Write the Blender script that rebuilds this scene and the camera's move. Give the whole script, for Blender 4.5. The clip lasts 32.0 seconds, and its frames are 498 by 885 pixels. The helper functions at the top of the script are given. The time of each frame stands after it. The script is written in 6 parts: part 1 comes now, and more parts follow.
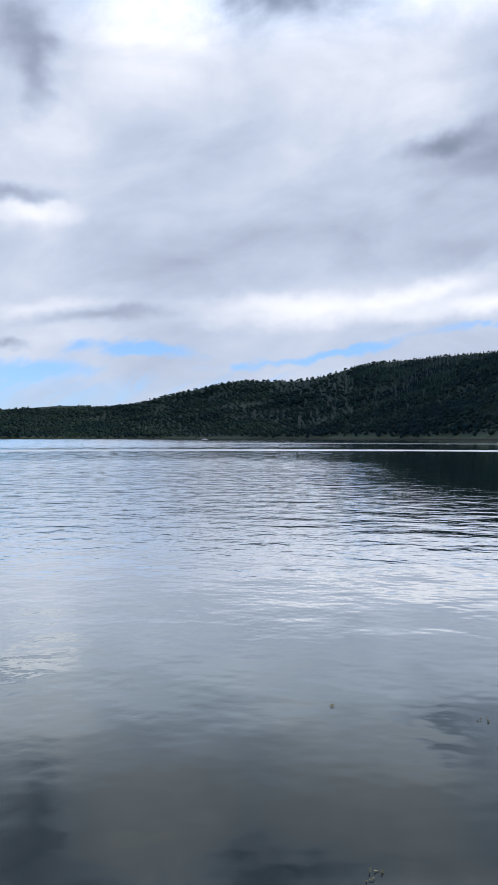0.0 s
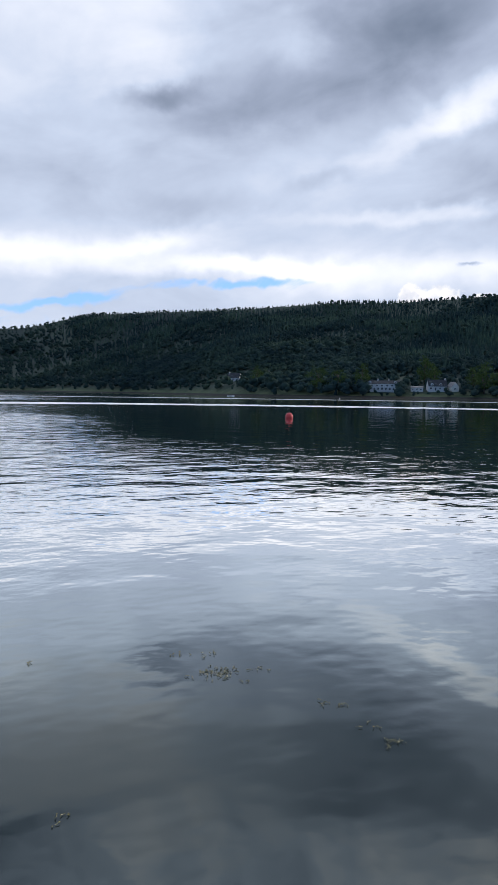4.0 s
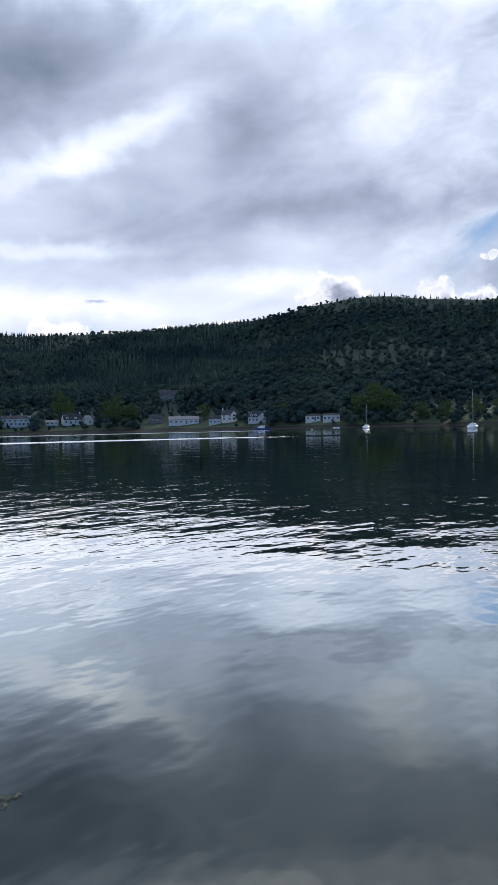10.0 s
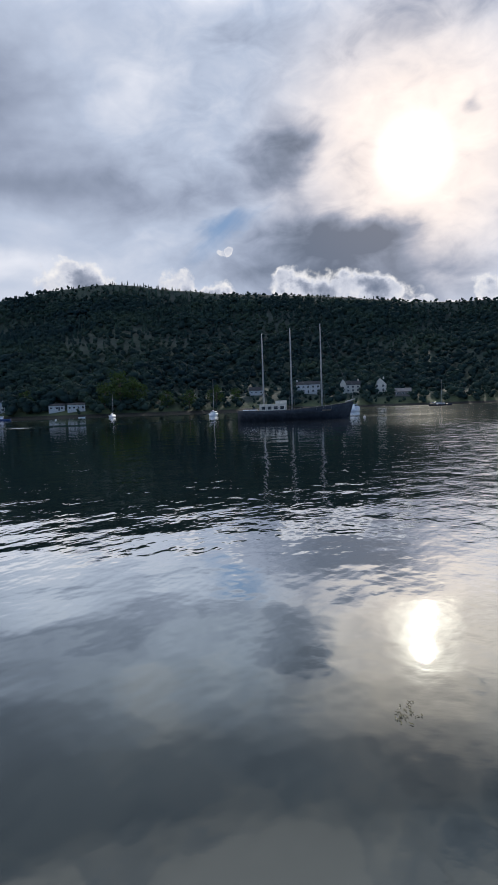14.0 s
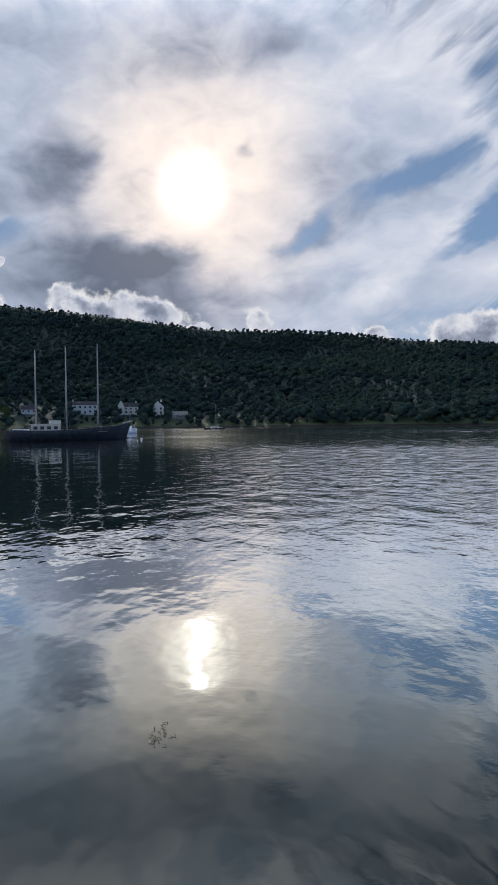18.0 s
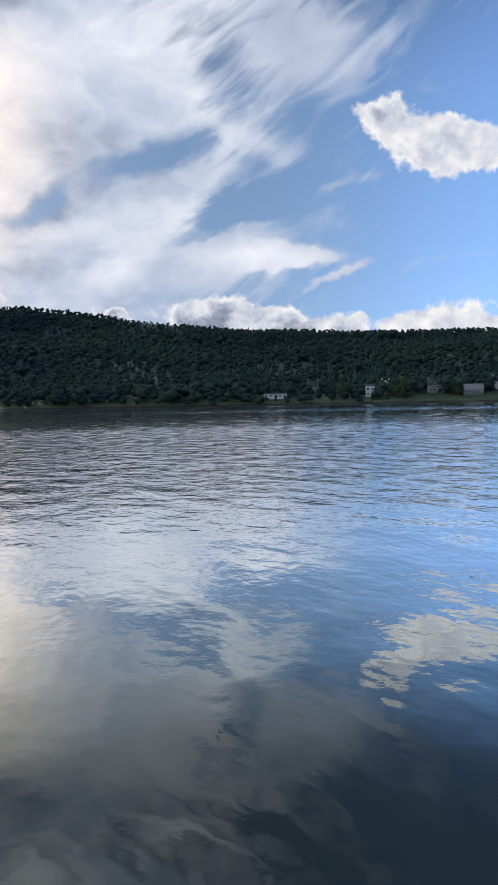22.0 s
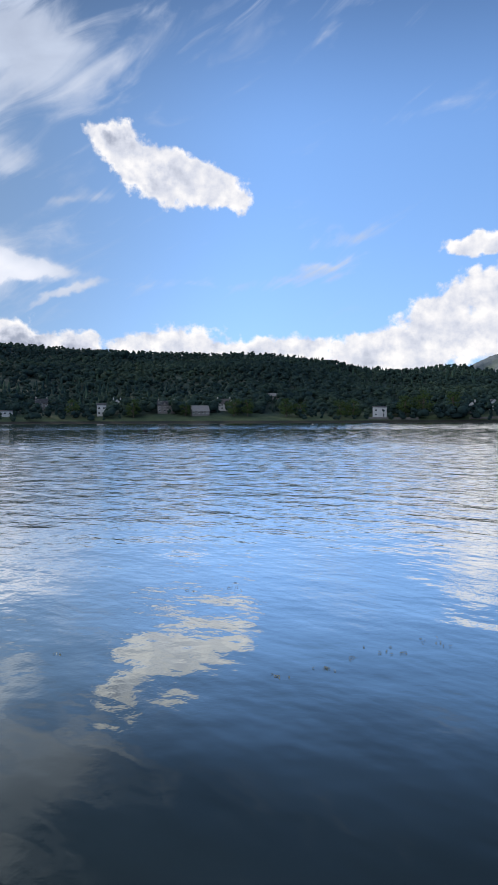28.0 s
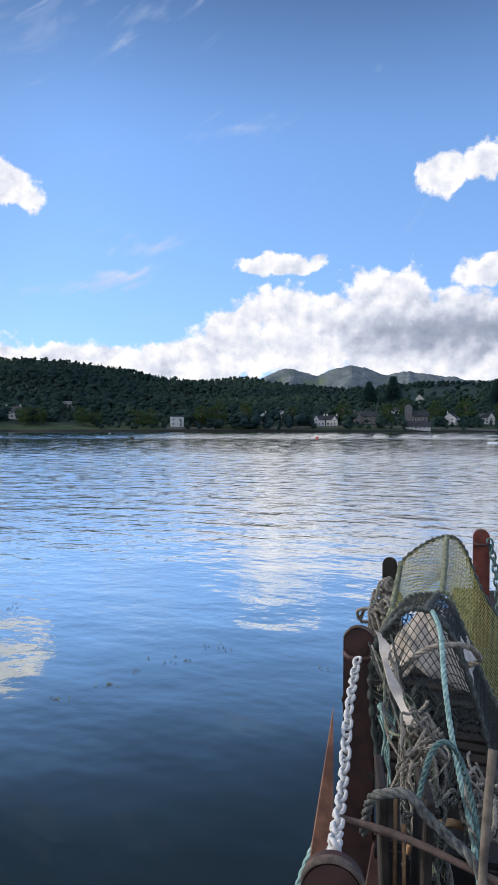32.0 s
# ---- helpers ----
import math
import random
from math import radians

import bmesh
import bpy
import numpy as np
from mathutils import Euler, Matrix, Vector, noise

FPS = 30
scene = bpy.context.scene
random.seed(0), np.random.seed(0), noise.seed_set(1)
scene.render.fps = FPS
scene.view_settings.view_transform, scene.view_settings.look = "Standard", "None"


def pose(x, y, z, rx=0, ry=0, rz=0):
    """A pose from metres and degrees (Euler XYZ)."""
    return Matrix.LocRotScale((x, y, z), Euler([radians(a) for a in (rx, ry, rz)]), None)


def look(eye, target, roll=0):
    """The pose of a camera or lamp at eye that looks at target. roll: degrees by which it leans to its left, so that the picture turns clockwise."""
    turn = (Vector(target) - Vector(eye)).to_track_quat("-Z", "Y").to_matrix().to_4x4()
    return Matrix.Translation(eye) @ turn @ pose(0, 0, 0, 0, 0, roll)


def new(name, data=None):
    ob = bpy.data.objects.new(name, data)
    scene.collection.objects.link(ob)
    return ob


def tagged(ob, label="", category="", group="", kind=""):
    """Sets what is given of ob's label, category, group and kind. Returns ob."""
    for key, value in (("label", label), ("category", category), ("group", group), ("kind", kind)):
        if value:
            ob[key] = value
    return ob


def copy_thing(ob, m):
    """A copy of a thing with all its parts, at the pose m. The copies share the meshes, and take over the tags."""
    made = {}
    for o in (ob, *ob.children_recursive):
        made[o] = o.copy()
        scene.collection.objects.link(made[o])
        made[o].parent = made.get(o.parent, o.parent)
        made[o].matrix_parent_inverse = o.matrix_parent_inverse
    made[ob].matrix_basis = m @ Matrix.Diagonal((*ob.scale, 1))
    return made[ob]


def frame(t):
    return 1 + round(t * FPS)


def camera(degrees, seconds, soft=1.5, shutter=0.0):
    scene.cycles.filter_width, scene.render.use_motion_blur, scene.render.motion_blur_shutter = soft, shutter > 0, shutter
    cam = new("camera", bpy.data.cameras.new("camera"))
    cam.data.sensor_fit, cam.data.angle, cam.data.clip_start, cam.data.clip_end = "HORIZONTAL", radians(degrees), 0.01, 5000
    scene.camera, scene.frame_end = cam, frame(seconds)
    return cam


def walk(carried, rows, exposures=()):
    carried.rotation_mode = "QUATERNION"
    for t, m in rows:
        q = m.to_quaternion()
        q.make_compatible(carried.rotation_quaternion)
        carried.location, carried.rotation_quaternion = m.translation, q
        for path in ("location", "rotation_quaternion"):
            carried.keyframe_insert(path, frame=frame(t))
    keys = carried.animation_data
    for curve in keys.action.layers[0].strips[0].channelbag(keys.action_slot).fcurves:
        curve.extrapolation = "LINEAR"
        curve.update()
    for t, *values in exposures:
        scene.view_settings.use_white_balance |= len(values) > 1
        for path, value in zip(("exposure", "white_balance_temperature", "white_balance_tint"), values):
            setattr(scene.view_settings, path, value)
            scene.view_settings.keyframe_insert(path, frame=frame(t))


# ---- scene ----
cam = camera(41.85, 32.0)

# the path: seconds, heading (clockwise from +y), tilt and lean in degrees; the camera is held out in front of somebody who turns round
EYE, REACH = 2.3, 0.45
PATH = [
    (0.0, 0.00, -0.39, -0.01), (0.5, 2.28, -0.17, -0.30), (1.0, 5.68, -0.42, -0.69), (1.5, 9.75, -1.02, -1.11),
    (2.0, 14.49, -2.25, -1.01), (2.5, 18.09, -3.58, 0.01), (4.5, 26.28, -4.31, 0.28), (5.0, 28.74, -4.28, -0.42),
    (5.5, 30.83, -4.15, -0.86), (6.0, 32.67, -4.02, -0.96), (6.5, 34.64, -3.90, -0.99), (7.0, 36.63, -3.81, -0.90),
    (7.5, 38.70, -3.60, -0.58), (8.0, 40.74, -3.18, -0.21), (8.5, 43.05, -2.60, 0.04), (9.0, 46.38, -2.01, -0.13),
    (9.5, 50.59, -1.63, -0.58), (10.0, 55.36, -1.50, -1.26), (10.5, 59.34, -1.59, -1.92), (11.0, 62.33, -1.79, -2.18),
    (11.5, 65.06, -2.07, -2.03), (12.0, 67.68, -2.39, -1.72), (12.5, 70.51, -2.73, -1.51), (13.0, 73.01, -2.90, -1.59),
    (13.5, 75.12, -2.98, -1.79), (14.0, 77.30, -3.07, -1.99), (14.5, 79.68, -3.23, -2.10), (16.5, 87.89, -2.78, -1.44),
    (17.0, 90.71, -2.25, -1.18), (17.5, 93.79, -1.81, -0.89), (18.0, 96.73, -1.58, -0.60), (18.5, 99.78, -1.52, -0.43),
    (19.0, 102.74, -1.64, -0.43), (19.5, 105.88, -1.92, -0.63), (20.0, 108.84, -2.28, -0.91), (20.5, 111.39, -2.64, -1.10),
    (21.0, 113.84, -3.04, -1.10), (21.5, 116.29, -3.36, -1.04), (22.0, 119.02, -3.47, -1.06), (22.5, 121.67, -3.37, -1.15),
    (23.0, 123.88, -3.03, -1.27), (23.5, 125.59, -2.53, -1.25), (24.0, 126.62, -1.87, -1.32), (24.5, 127.32, -1.23, -1.17),
    (26.5, 134.18, -0.95, -0.72), (27.0, 136.97, -1.37, -0.52), (27.5, 139.61, -1.73, -0.35), (28.0, 142.32, -2.01, -0.19),
    (28.5, 144.96, -2.17, -0.09), (29.0, 147.81, -2.27, -0.02), (29.5, 150.45, -2.28, 0.01), (30.0, 152.78, -2.26, -0.00),
    (30.5, 154.99, -2.14, -0.11), (31.0, 156.95, -1.93, -0.09), (31.5, 158.69, -1.58, -0.08), (32.0, 159.96, -1.20, 0.11),
]


def heading(a, e=0.0):
    a, e = radians(a), radians(e)
    return Vector((math.sin(a) * math.cos(e), math.cos(a) * math.cos(e), math.sin(e)))


def stand(t, a, e, r):
    eye = heading(a) * REACH
    eye.z = EYE + 0.02 * max(0.0, (t - 29) / 3)
    return t, look(eye, eye + heading(a, e), r)


EXPOSURES = [(0, 0.1), (4, 0.2), (9, 0.33), (12, 0.2), (13.2, 0.0), (17, -0.2), (20, -0.18), (23, 0.02), (27, 0.06), (31, 0.16), (32, 0.18)]
walk(cam, [stand(*row) for row in PATH], EXPOSURES)

# ---------------------------------------------------------------- sky and sun
SUN_AZ, SUN_EL = 92.0, 19.8
SKY_MID = 80.0      # heading at the middle of the sky's map

world = bpy.data.worlds.new("sky")
scene.world = world
world.use_nodes = True
wt = world.node_tree
wt.nodes.clear()


class Graph:
    """Short hand for node trees."""

    def __init__(self, tree):
        self.tree = tree

    def node(self, kind, **inputs):
        n = self.tree.nodes.new(kind)
        for key, value in inputs.items():
            self.put(n.inputs[int(key[1:]) if key[0] == "i" and key[1:].isdigit() else key.replace("_", " ")], value)
        return n

    def put(self, socket, value):
        if isinstance(value, bpy.types.NodeSocket):
            self.tree.links.new(value, socket)
        elif value is not None:
            socket.default_value = value

    def math(self, op, a, b=None, c=None, clamp=False):
        n = self.tree.nodes.new("ShaderNodeMath")
        n.operation, n.use_clamp = op, clamp
        for socket, value in zip(n.inputs, (a, b, c)):
            self.put(socket, value)
        return n.outputs[0]

    def vmath(self, op, a, b=None, scale=None):
        n = self.tree.nodes.new("ShaderNodeVectorMath")
        n.operation = op
        self.put(n.inputs[0], a)
        self.put(n.inputs[1], b)
        if scale is not None:
            self.put(n.inputs["Scale"], scale)
        return n.outputs["Value"] if op in ("LENGTH", "DOT_PRODUCT", "DISTANCE") else n.outputs[0]

    def step(self, value, lo, hi, a=0.0, b=1.0, kind="SMOOTHSTEP"):
        n = self.tree.nodes.new("ShaderNodeMapRange")
        n.interpolation_type = kind
        for socket, v in zip(n.inputs, (value, lo, hi, a, b)):
            self.put(socket, v)
        return n.outputs[0]

    def noise(self, vector, scale, detail=4.0, rough=0.55, distortion=0.0):
        n = self.node("ShaderNodeTexNoise", Vector=vector, Scale=scale, Detail=detail, Roughness=rough, Distortion=distortion)
        return n.outputs[0]

    def noise_colour(self, vector, scale, detail=3.0):
        return self.node("ShaderNodeTexNoise", Vector=vector, Scale=scale, Detail=detail).outputs[1]

    def mapping(self, vector, loc=(0, 0, 0), rot=(0, 0, 0), scale=(1, 1, 1), kind="POINT"):
        n = self.tree.nodes.new("ShaderNodeMapping")
        n.vector_type = kind
        self.put(n.inputs[0], vector)
        n.inputs[1].default_value, n.inputs[2].default_value, n.inputs[3].default_value = loc, rot, scale
        return n.outputs[0]

    def mix(self, factor, a, b, blend="MIX"):
        n = self.tree.nodes.new("ShaderNodeMix")
        n.data_type, n.blend_type = "RGBA", blend
        for i, v in ((0, factor), (6, a), (7, b)):
            if isinstance(v, tuple) and len(v) == 3:
                v = (*v, 1)
            self.put(n.inputs[i], v)
        return n.outputs[2]

    def ramp(self, value, stops, kind="LINEAR"):
        n = self.tree.nodes.new("ShaderNodeValToRGB")
        n.color_ramp.interpolation = kind
        while len(n.color_ramp.elements) < len(stops):
            n.color_ramp.elements.new(0.5)
        for e, (at, colour) in zip(n.color_ramp.elements, stops):
            e.position, e.color = at, (*colour, 1)
        self.put(n.inputs[0], value)
        return n.outputs[0]

    def patch(self, at, a, e, ra, re, turn):
        """A soft oval, 1 in its middle and 0 at its edge."""
        v = self.mapping(at, (a, e, 0), (0, 0, radians(turn)), (ra, re, 1), "TEXTURE")
        return self.step(self.vmath("LENGTH", v), 1.0, 0.0)


S = Graph(wt)
ray = S.node("ShaderNodeTexCoord").outputs["Generated"]
turned = S.mapping(ray, rot=(0, 0, radians(SKY_MID)))
xyz = S.node("ShaderNodeSeparateXYZ", Vector=turned).outputs
az = S.math("MULTIPLY", S.math("ARCTAN2", xyz[0], xyz[1]), 180 / math.pi)
el = S.math("MULTIPLY", S.math("ARCSINE", xyz[2]), 180 / math.pi)
at = S.node("ShaderNodeCombineXYZ", X=az, Y=el).outputs[0]

# ragged, drawn-out edges for the high sheet and finer ones for the heaped clouds
drawn = S.mapping(at, scale=(0.45, 1.0, 1.0))
warp1 = S.vmath("SCALE", S.vmath("SUBTRACT", S.noise_colour(drawn, 0.16, 4.0), (0.5, 0.5, 0.5)), scale=7.0)
warp2 = S.vmath("SCALE", S.vmath("SUBTRACT", S.noise_colour(at, 0.5, 4.0), (0.5, 0.5, 0.5)), scale=1.6)
loose = S.vmath("ADD", at, S.vmath("ADD", S.vmath("MULTIPLY", warp1, (1.6, 0.55, 0)), S.vmath("MULTIPLY", warp2, (1.3, 0.9, 0))))
warp3 = S.vmath("SCALE", S.vmath("SUBTRACT", S.noise_colour(at, 0.9, 4.0), (0.5, 0.5, 0.5)), scale=1.3)
warp4 = S.vmath("SCALE", S.vmath("SUBTRACT", S.noise_colour(at, 0.28, 2.0), (0.5, 0.5, 0.5)), scale=3.0)
crisp = S.vmath("ADD", at, S.vmath("ADD", S.vmath("MULTIPLY", warp3, (1.0, 0.8, 0)), S.vmath("MULTIPLY", warp4, (1.0, 0.7, 0))))

# heading from SKY_MID, height, half width, half height, lean, weight
tone_s = [(36, 25, 9, 6, 30, 0.25), (31, 13.5, 14, 2.4, 28, 0.3), (20, 26, 12, 8, 25, 0.16), (20, 14, 12, 2.2, 10, 0.15), (-38, 11, 34, 2.6, -2, 0.06), (5, 11.8, 12, 4.2, -4, -0.5), (41, 12, 8, 1.6, -4, 0.35), (-46, 28, 10, 6, 10, -0.22), (13, 29, 16, 3, 5, -0.2), (-28, 23, 14, 9, 0, -0.28), (-58, 24, 10, 6, 8, -0.14), (-22, 38, 22, 6, 0, 0.5), (4, 38, 20, 7, 0, 0.55), (36, 33, 14, 6, 20, 0.3), (-84, 36, 20, 5, 0, -0.3)]
tone_a = [(-86.9, 30.5, 11.3, 4.7, 3, 0.3), (-68.3, 29, 9.7, 5.5, -6, 0.16), (-96.9, 23.5, 5.7, 3.5, 7, 0.15), (-98.2, 18.2, 5.2, 1.3, 6, 0.25), (-74.1, 11.5, 16.3, 1.5, 4, 0.3), (-95.5, 10.2, 6.2, 1.2, 3, 0.2), (-62.7, 12.9, 6.2, 1.2, 6, 0.2), (-99.1, 30.3, 3.7, 2.8, 10, -0.35), (-79.6, 33.6, 12.4, 1.4, 0, -0.2), (-98.2, 27.6, 1.9, 2.5, 9, -0.25), (-100, 19.1, 4.2, 0.7, 7, -0.35), (-63.2, 23.9, 5.2, 1, 8, -0.2), (-91.8, 9.9, 8.3, 1, 7, -0.3), (-99.6, 7.3, 2.3, 0.5, 3, -0.3), (-87, 15.2, 17.2, 2.9, 2, -0.12)]
tone_b = [(-72.2, 17, 14.7, 1.9, -2, -0.08), (-64.8, 26.9, 5.5, 4.5, 7, 0.12), (-53, 27.2, 2.9, 1.7, 2, 0.15), (-37.4, 22.4, 12.3, 1.6, 23, 0.4), (-29.3, 23.8, 5.5, 4.6, -8, 0.22), (-41.2, 15.1, 12.6, 0.8, 2, 0.22), (-58.7, 10.7, 12, 1.1, 1, 0.28), (-41.3, 10.1, 24.3, 1.9, -2, 0.28), (-43, 27.3, 12.9, 4.7, 17, -0.28), (-58.8, 23, 12.2, 3.5, 4, -0.16), (-63.2, 23.8, 4.2, 1.1, 6, -0.15), (-49.9, 17.5, 4.4, 0.8, 5, -0.15), (-32.8, 16.3, 11.3, 2.7, -10, -0.16), (-62.2, 15.5, 10.3, 1.5, 3, -0.12), (-36.5, 10.3, 1.1, 0.2, -3, -0.4)]
tone_c = [(-19.8, 29, 5.7, 4.5, -7, 0.06), (-13.5, 25.3, 5, 3.7, -9, 0.2), (-24, 25.3, 6.9, 4.6, 6, -0.15), (-23.5, 18.3, 6.5, 2, 4, -0.2), (-11.8, 18.2, 11.2, 3.2, 0, -0.3), (0.2, 20.4, 4.2, 2.9, 16, -0.42), (3.2, 15.9, 3.8, 1.7, -4, -0.2), (8.3, 13.7, 8.5, 2, -5, -0.25), (-15.8, 25.5, 3.8, 2.6, 2, -0.12), (-6.7, 26.3, 5.8, 3.5, -2, 0.15), (6.2, 25, 5.2, 5.6, -7, 0.12), (-22.9, 12.3, 10.4, 1.6, 2, 0.25), (2.2, 20, 2.3, 3.5, 7, -0.2), (5.1, 14, 7, 1.8, 4, -0.25)]
tone_d = [(22.3, 11.3, 5.9, 1.9, 0, -0.3), (19, 29.7, 2.9, 1.7, 1, -0.25), (40, 28.5, 9.4, 5.3, 20, -0.16), (30.2, 20.1, 7, 2.8, 22, -0.2), (22.3, 16.3, 3.6, 1.6, 42, -0.35), (39.6, 16.4, 8, 2.0, 24, -0.2), (17, 23.1, 1.3, 0.9, 2, -0.25)]
cumulus_s = [(102, 5, 16, 3.4, 0), (77, 6.5, 6, 2.6, 0), (84, 8.2, 7, 3.4, 5), (92, 9, 9, 4.5, 0), (104, 9, 8, 5.5, 0), (55, 20.3, 5.6, 3.0, -20), (58.8, 19.3, 4.6, 2.4, -8), (51.5, 22.0, 3.6, 2.2, -25), (45, 6.6, 6, 1.6, 0), (66, 6.2, 6, 2.0, 0)]
cover_a = [(-89.4, 7.2, 6.4, 1, 1, -1.1), (-74.1, 7.4, 10.4, 0.7, 7, -1.1), (-99.6, 5.7, 7, 1.2, 2, -0.7), (-57.8, 9.3, 7.2, 0.5, 4, -0.9), (-4.1, 14.9, 5.4, 1.9, 26, -0.8), (30.2, 20.1, 6.8, 2.6, 22, -0.9), (22.3, 16.3, 3.4, 1.3, 42, -0.6), (39.6, 16.4, 8, 1.9, 24, -0.8), (29.4, 16.1, 14.2, 2.8, 33, 0.75), (25.8, 24.6, 10.6, 7.9, 6, 0.8), (43.6, 28, 12.5, 3.8, -21, 0.35), (39.1, 21.8, 7.3, 1.2, -19, 0.4), (32.5, 11.8, 13.5, 2.8, 6, 0.5), (48.2, 18.3, 3.4, 0.8, 12, 0.4), (42.2, 12.2, 7.4, 1, -4, 0.7), (38.6, 11.8, 5, 0.6, -3, 0.6), (43.6, 12.0, 4.6, 0.8, -5, 0.6)]
cover_b = [(47.1, 10.5, 4.9, 0.4, 18, 0.7), (36.9, 13.6, 4.4, 0.7, 15, 0.5), (68.2, 12.7, 6.4, 1, 10, 0.5), (79.4, 24.2, 6.1, 0.7, 7, 0.12), (71.1, 15.5, 5.8, 0.7, 12, 0.35), (55.6, 30, 15.9, 2.9, 11, 0.25), (44.5, 29, 8.3, 4.5, -21, 0.3), (80.3, 24.7, 7.4, 1.1, 12, 0.22), (68.2, 30.7, 11, 2.5, 21, 0.14), (60.4, 12.3, 14, 0.7, 7, 0.25)]
cumulus_a = [(-16.9, 12.1, 4.2, 1.6, -4), (-40.5, 8.7, 2.9, 0.8, 1), (-42.4, 8.9, 1, 0.8, 1), (-31.2, 8.6, 1.8, 0.5, -1), (-26.3, 9.1, 2, 0.8, -1), (-36.4, 8.5, 0.9, 0.5, 0), (-17.5, 12.2, 3.9, 1.6, 1), (-8.1, 11.1, 2.3, 1.7, -1), (-5.2, 10.5, 2.9, 1, -2), (5.9, 10.3, 8.1, 1.8, -4), (-3.9, 13.5, 0.7, 0.5, 35), (1.2, 11.1, 2.9, 1.2, -3), (12.7, 8.5, 2.8, 0.6, -5), (6.4, 10.2, 5.7, 1.2, 3), (2, 10.9, 2.8, 1.5, 4), (18.1, 8.9, 2.2, 1.6, 0), (14.4, 8.4, 3.4, 0.7, 1), (24.1, 7.9, 1.1, 0.3, -1)]
cumulus_b = [(27.9, 7.9, 2.2, 0.9, -1), (35.4, 8.1, 5.3, 2.1, -2), (41.4, 7.6, 4.7, 2, -3), (50.5, 22.3, 3.2, 1.3, -19), (54.5, 19.9, 5, 2.1, -20), (60, 18.7, 3.9, 1.7, -7), (37.2, 8.1, 5.4, 2.1, 0), (42.3, 7.3, 3.3, 1.8, -1), (48, 6.9, 2.5, 1.4, -2), (56.7, 6.9, 6.7, 1.9, -3), (63.5, 6.3, 3.7, 1.9, -4), (47.3, 6.9, 2.6, 1.4, 2), (55.4, 7, 6.4, 1.7, 1), (61.8, 6.5, 4.5, 1.5, 0), (72.6, 6, 6.3, 2.1, -1), (82.6, 14.1, 5.0, 1.3, 2), (78.5, 8.8, 5.0, 3.0, 14)]
cumulus_c = [(82.8, 11.2, 4.9, 2.2, 0), (86.3, 9.3, 7.9, 3.2, -1), (92.1, 11, 6.3, 3.8, -2), (97.6, 8.9, 7.1, 4.7, -3), (99.8, 12.8, 3.3, 1.5, -5), (74.5, 6.9, 6.4, 2, 1), (96.4, 20.4, 3.3, 1.9, 14), (99.7, 21, 2.8, 1.9, -7)]

def after(where, value):
    """The same places, but only to be worked out once value is known: it keeps the shader's stack short."""
    n = S.tree.nodes.new("ShaderNodeVectorMath")
    n.operation = "MULTIPLY_ADD"
    S.put(n.inputs[0], value)
    n.inputs[1].default_value = (1e-9, 1e-9, 0)
    S.put(n.inputs[2], where)
    return n.outputs[0]


SPREAD = 1.3


def total(rows, where, start):
    out, here = start, after(where, start)
    for i, (a, e, ra, re, turn, w) in enumerate(rows):
        if i % 8 == 7:
            here = after(where, out)
        out = S.math("MULTIPLY_ADD", S.patch(here, a, e, ra * SPREAD, re * SPREAD, turn), w, out)
    return out


toward = S.vmath("DOT_PRODUCT", ray, tuple(heading(SUN_AZ, SUN_EL)))
sheet = S.noise(S.mapping(S.mapping(at, rot=(0, 0, radians(-8))), scale=(0.45, 1.0, 1.0)), 0.2, 5.0, 0.52, 0.4)
wisps = S.noise(S.mapping(S.mapping(at, rot=(0, 0, radians(-30))), scale=(0.28, 1.0, 1.0)), 0.4, 6.0, 0.55, 1.2)
grey = total(tone_a + tone_b + tone_c + tone_d + tone_s, loose, S.math("MULTIPLY_ADD", S.math("SUBTRACT", sheet, 0.5), 0.55, S.math("MULTIPLY_ADD", S.math("SUBTRACT", S.noise(S.mapping(at, rot=(0, 0, radians(-20)), scale=(0.6, 1.0, 1.0)), 0.42, 4.0, 0.55, 0.5), 0.5), S.step(toward, 0.85, 0.97, 0.06, 0.6), 0.56)))
# broken cloud overhead, seen in the water alone
overhead = S.math("SUBTRACT", S.noise(S.mapping(at, scale=(0.75, 1.0, 1.0)), 0.13, 5.0, 0.55, 0.6), 0.5)
grey = S.math("MULTIPLY_ADD", S.math("MULTIPLY", overhead, S.step(el, 28.0, 36.0)), 2.0, grey)
veil = S.math("MULTIPLY_ADD", S.step(az, 60.0, 2.0), 1.05, S.math("MULTIPLY", S.step(az, 150.0, 250.0), 0.2))
veil = S.math("MULTIPLY", veil, S.step(az, -178.0, -115.0, 0.15, 1.0))
veil = S.math("MULTIPLY", veil, S.step(el, 4.0, 7.5, 0.55, 1.0))
cover = total(cover_a + cover_b, after(loose, grey), veil)
cover = S.math("MULTIPLY_ADD", S.math("SUBTRACT", wisps, 0.5), 1.25, cover)
sheet_mask = S.step(cover, 0.12, 0.85)
sheet_colour = S.ramp(grey, [(0.0, (0.15, 0.19, 0.27)), (0.3, (0.345, 0.40, 0.53)), (0.55, (0.525, 0.60, 0.755)), (0.8, (0.76, 0.80, 0.91)), (1.0, (0.98, 0.99, 1.06))])

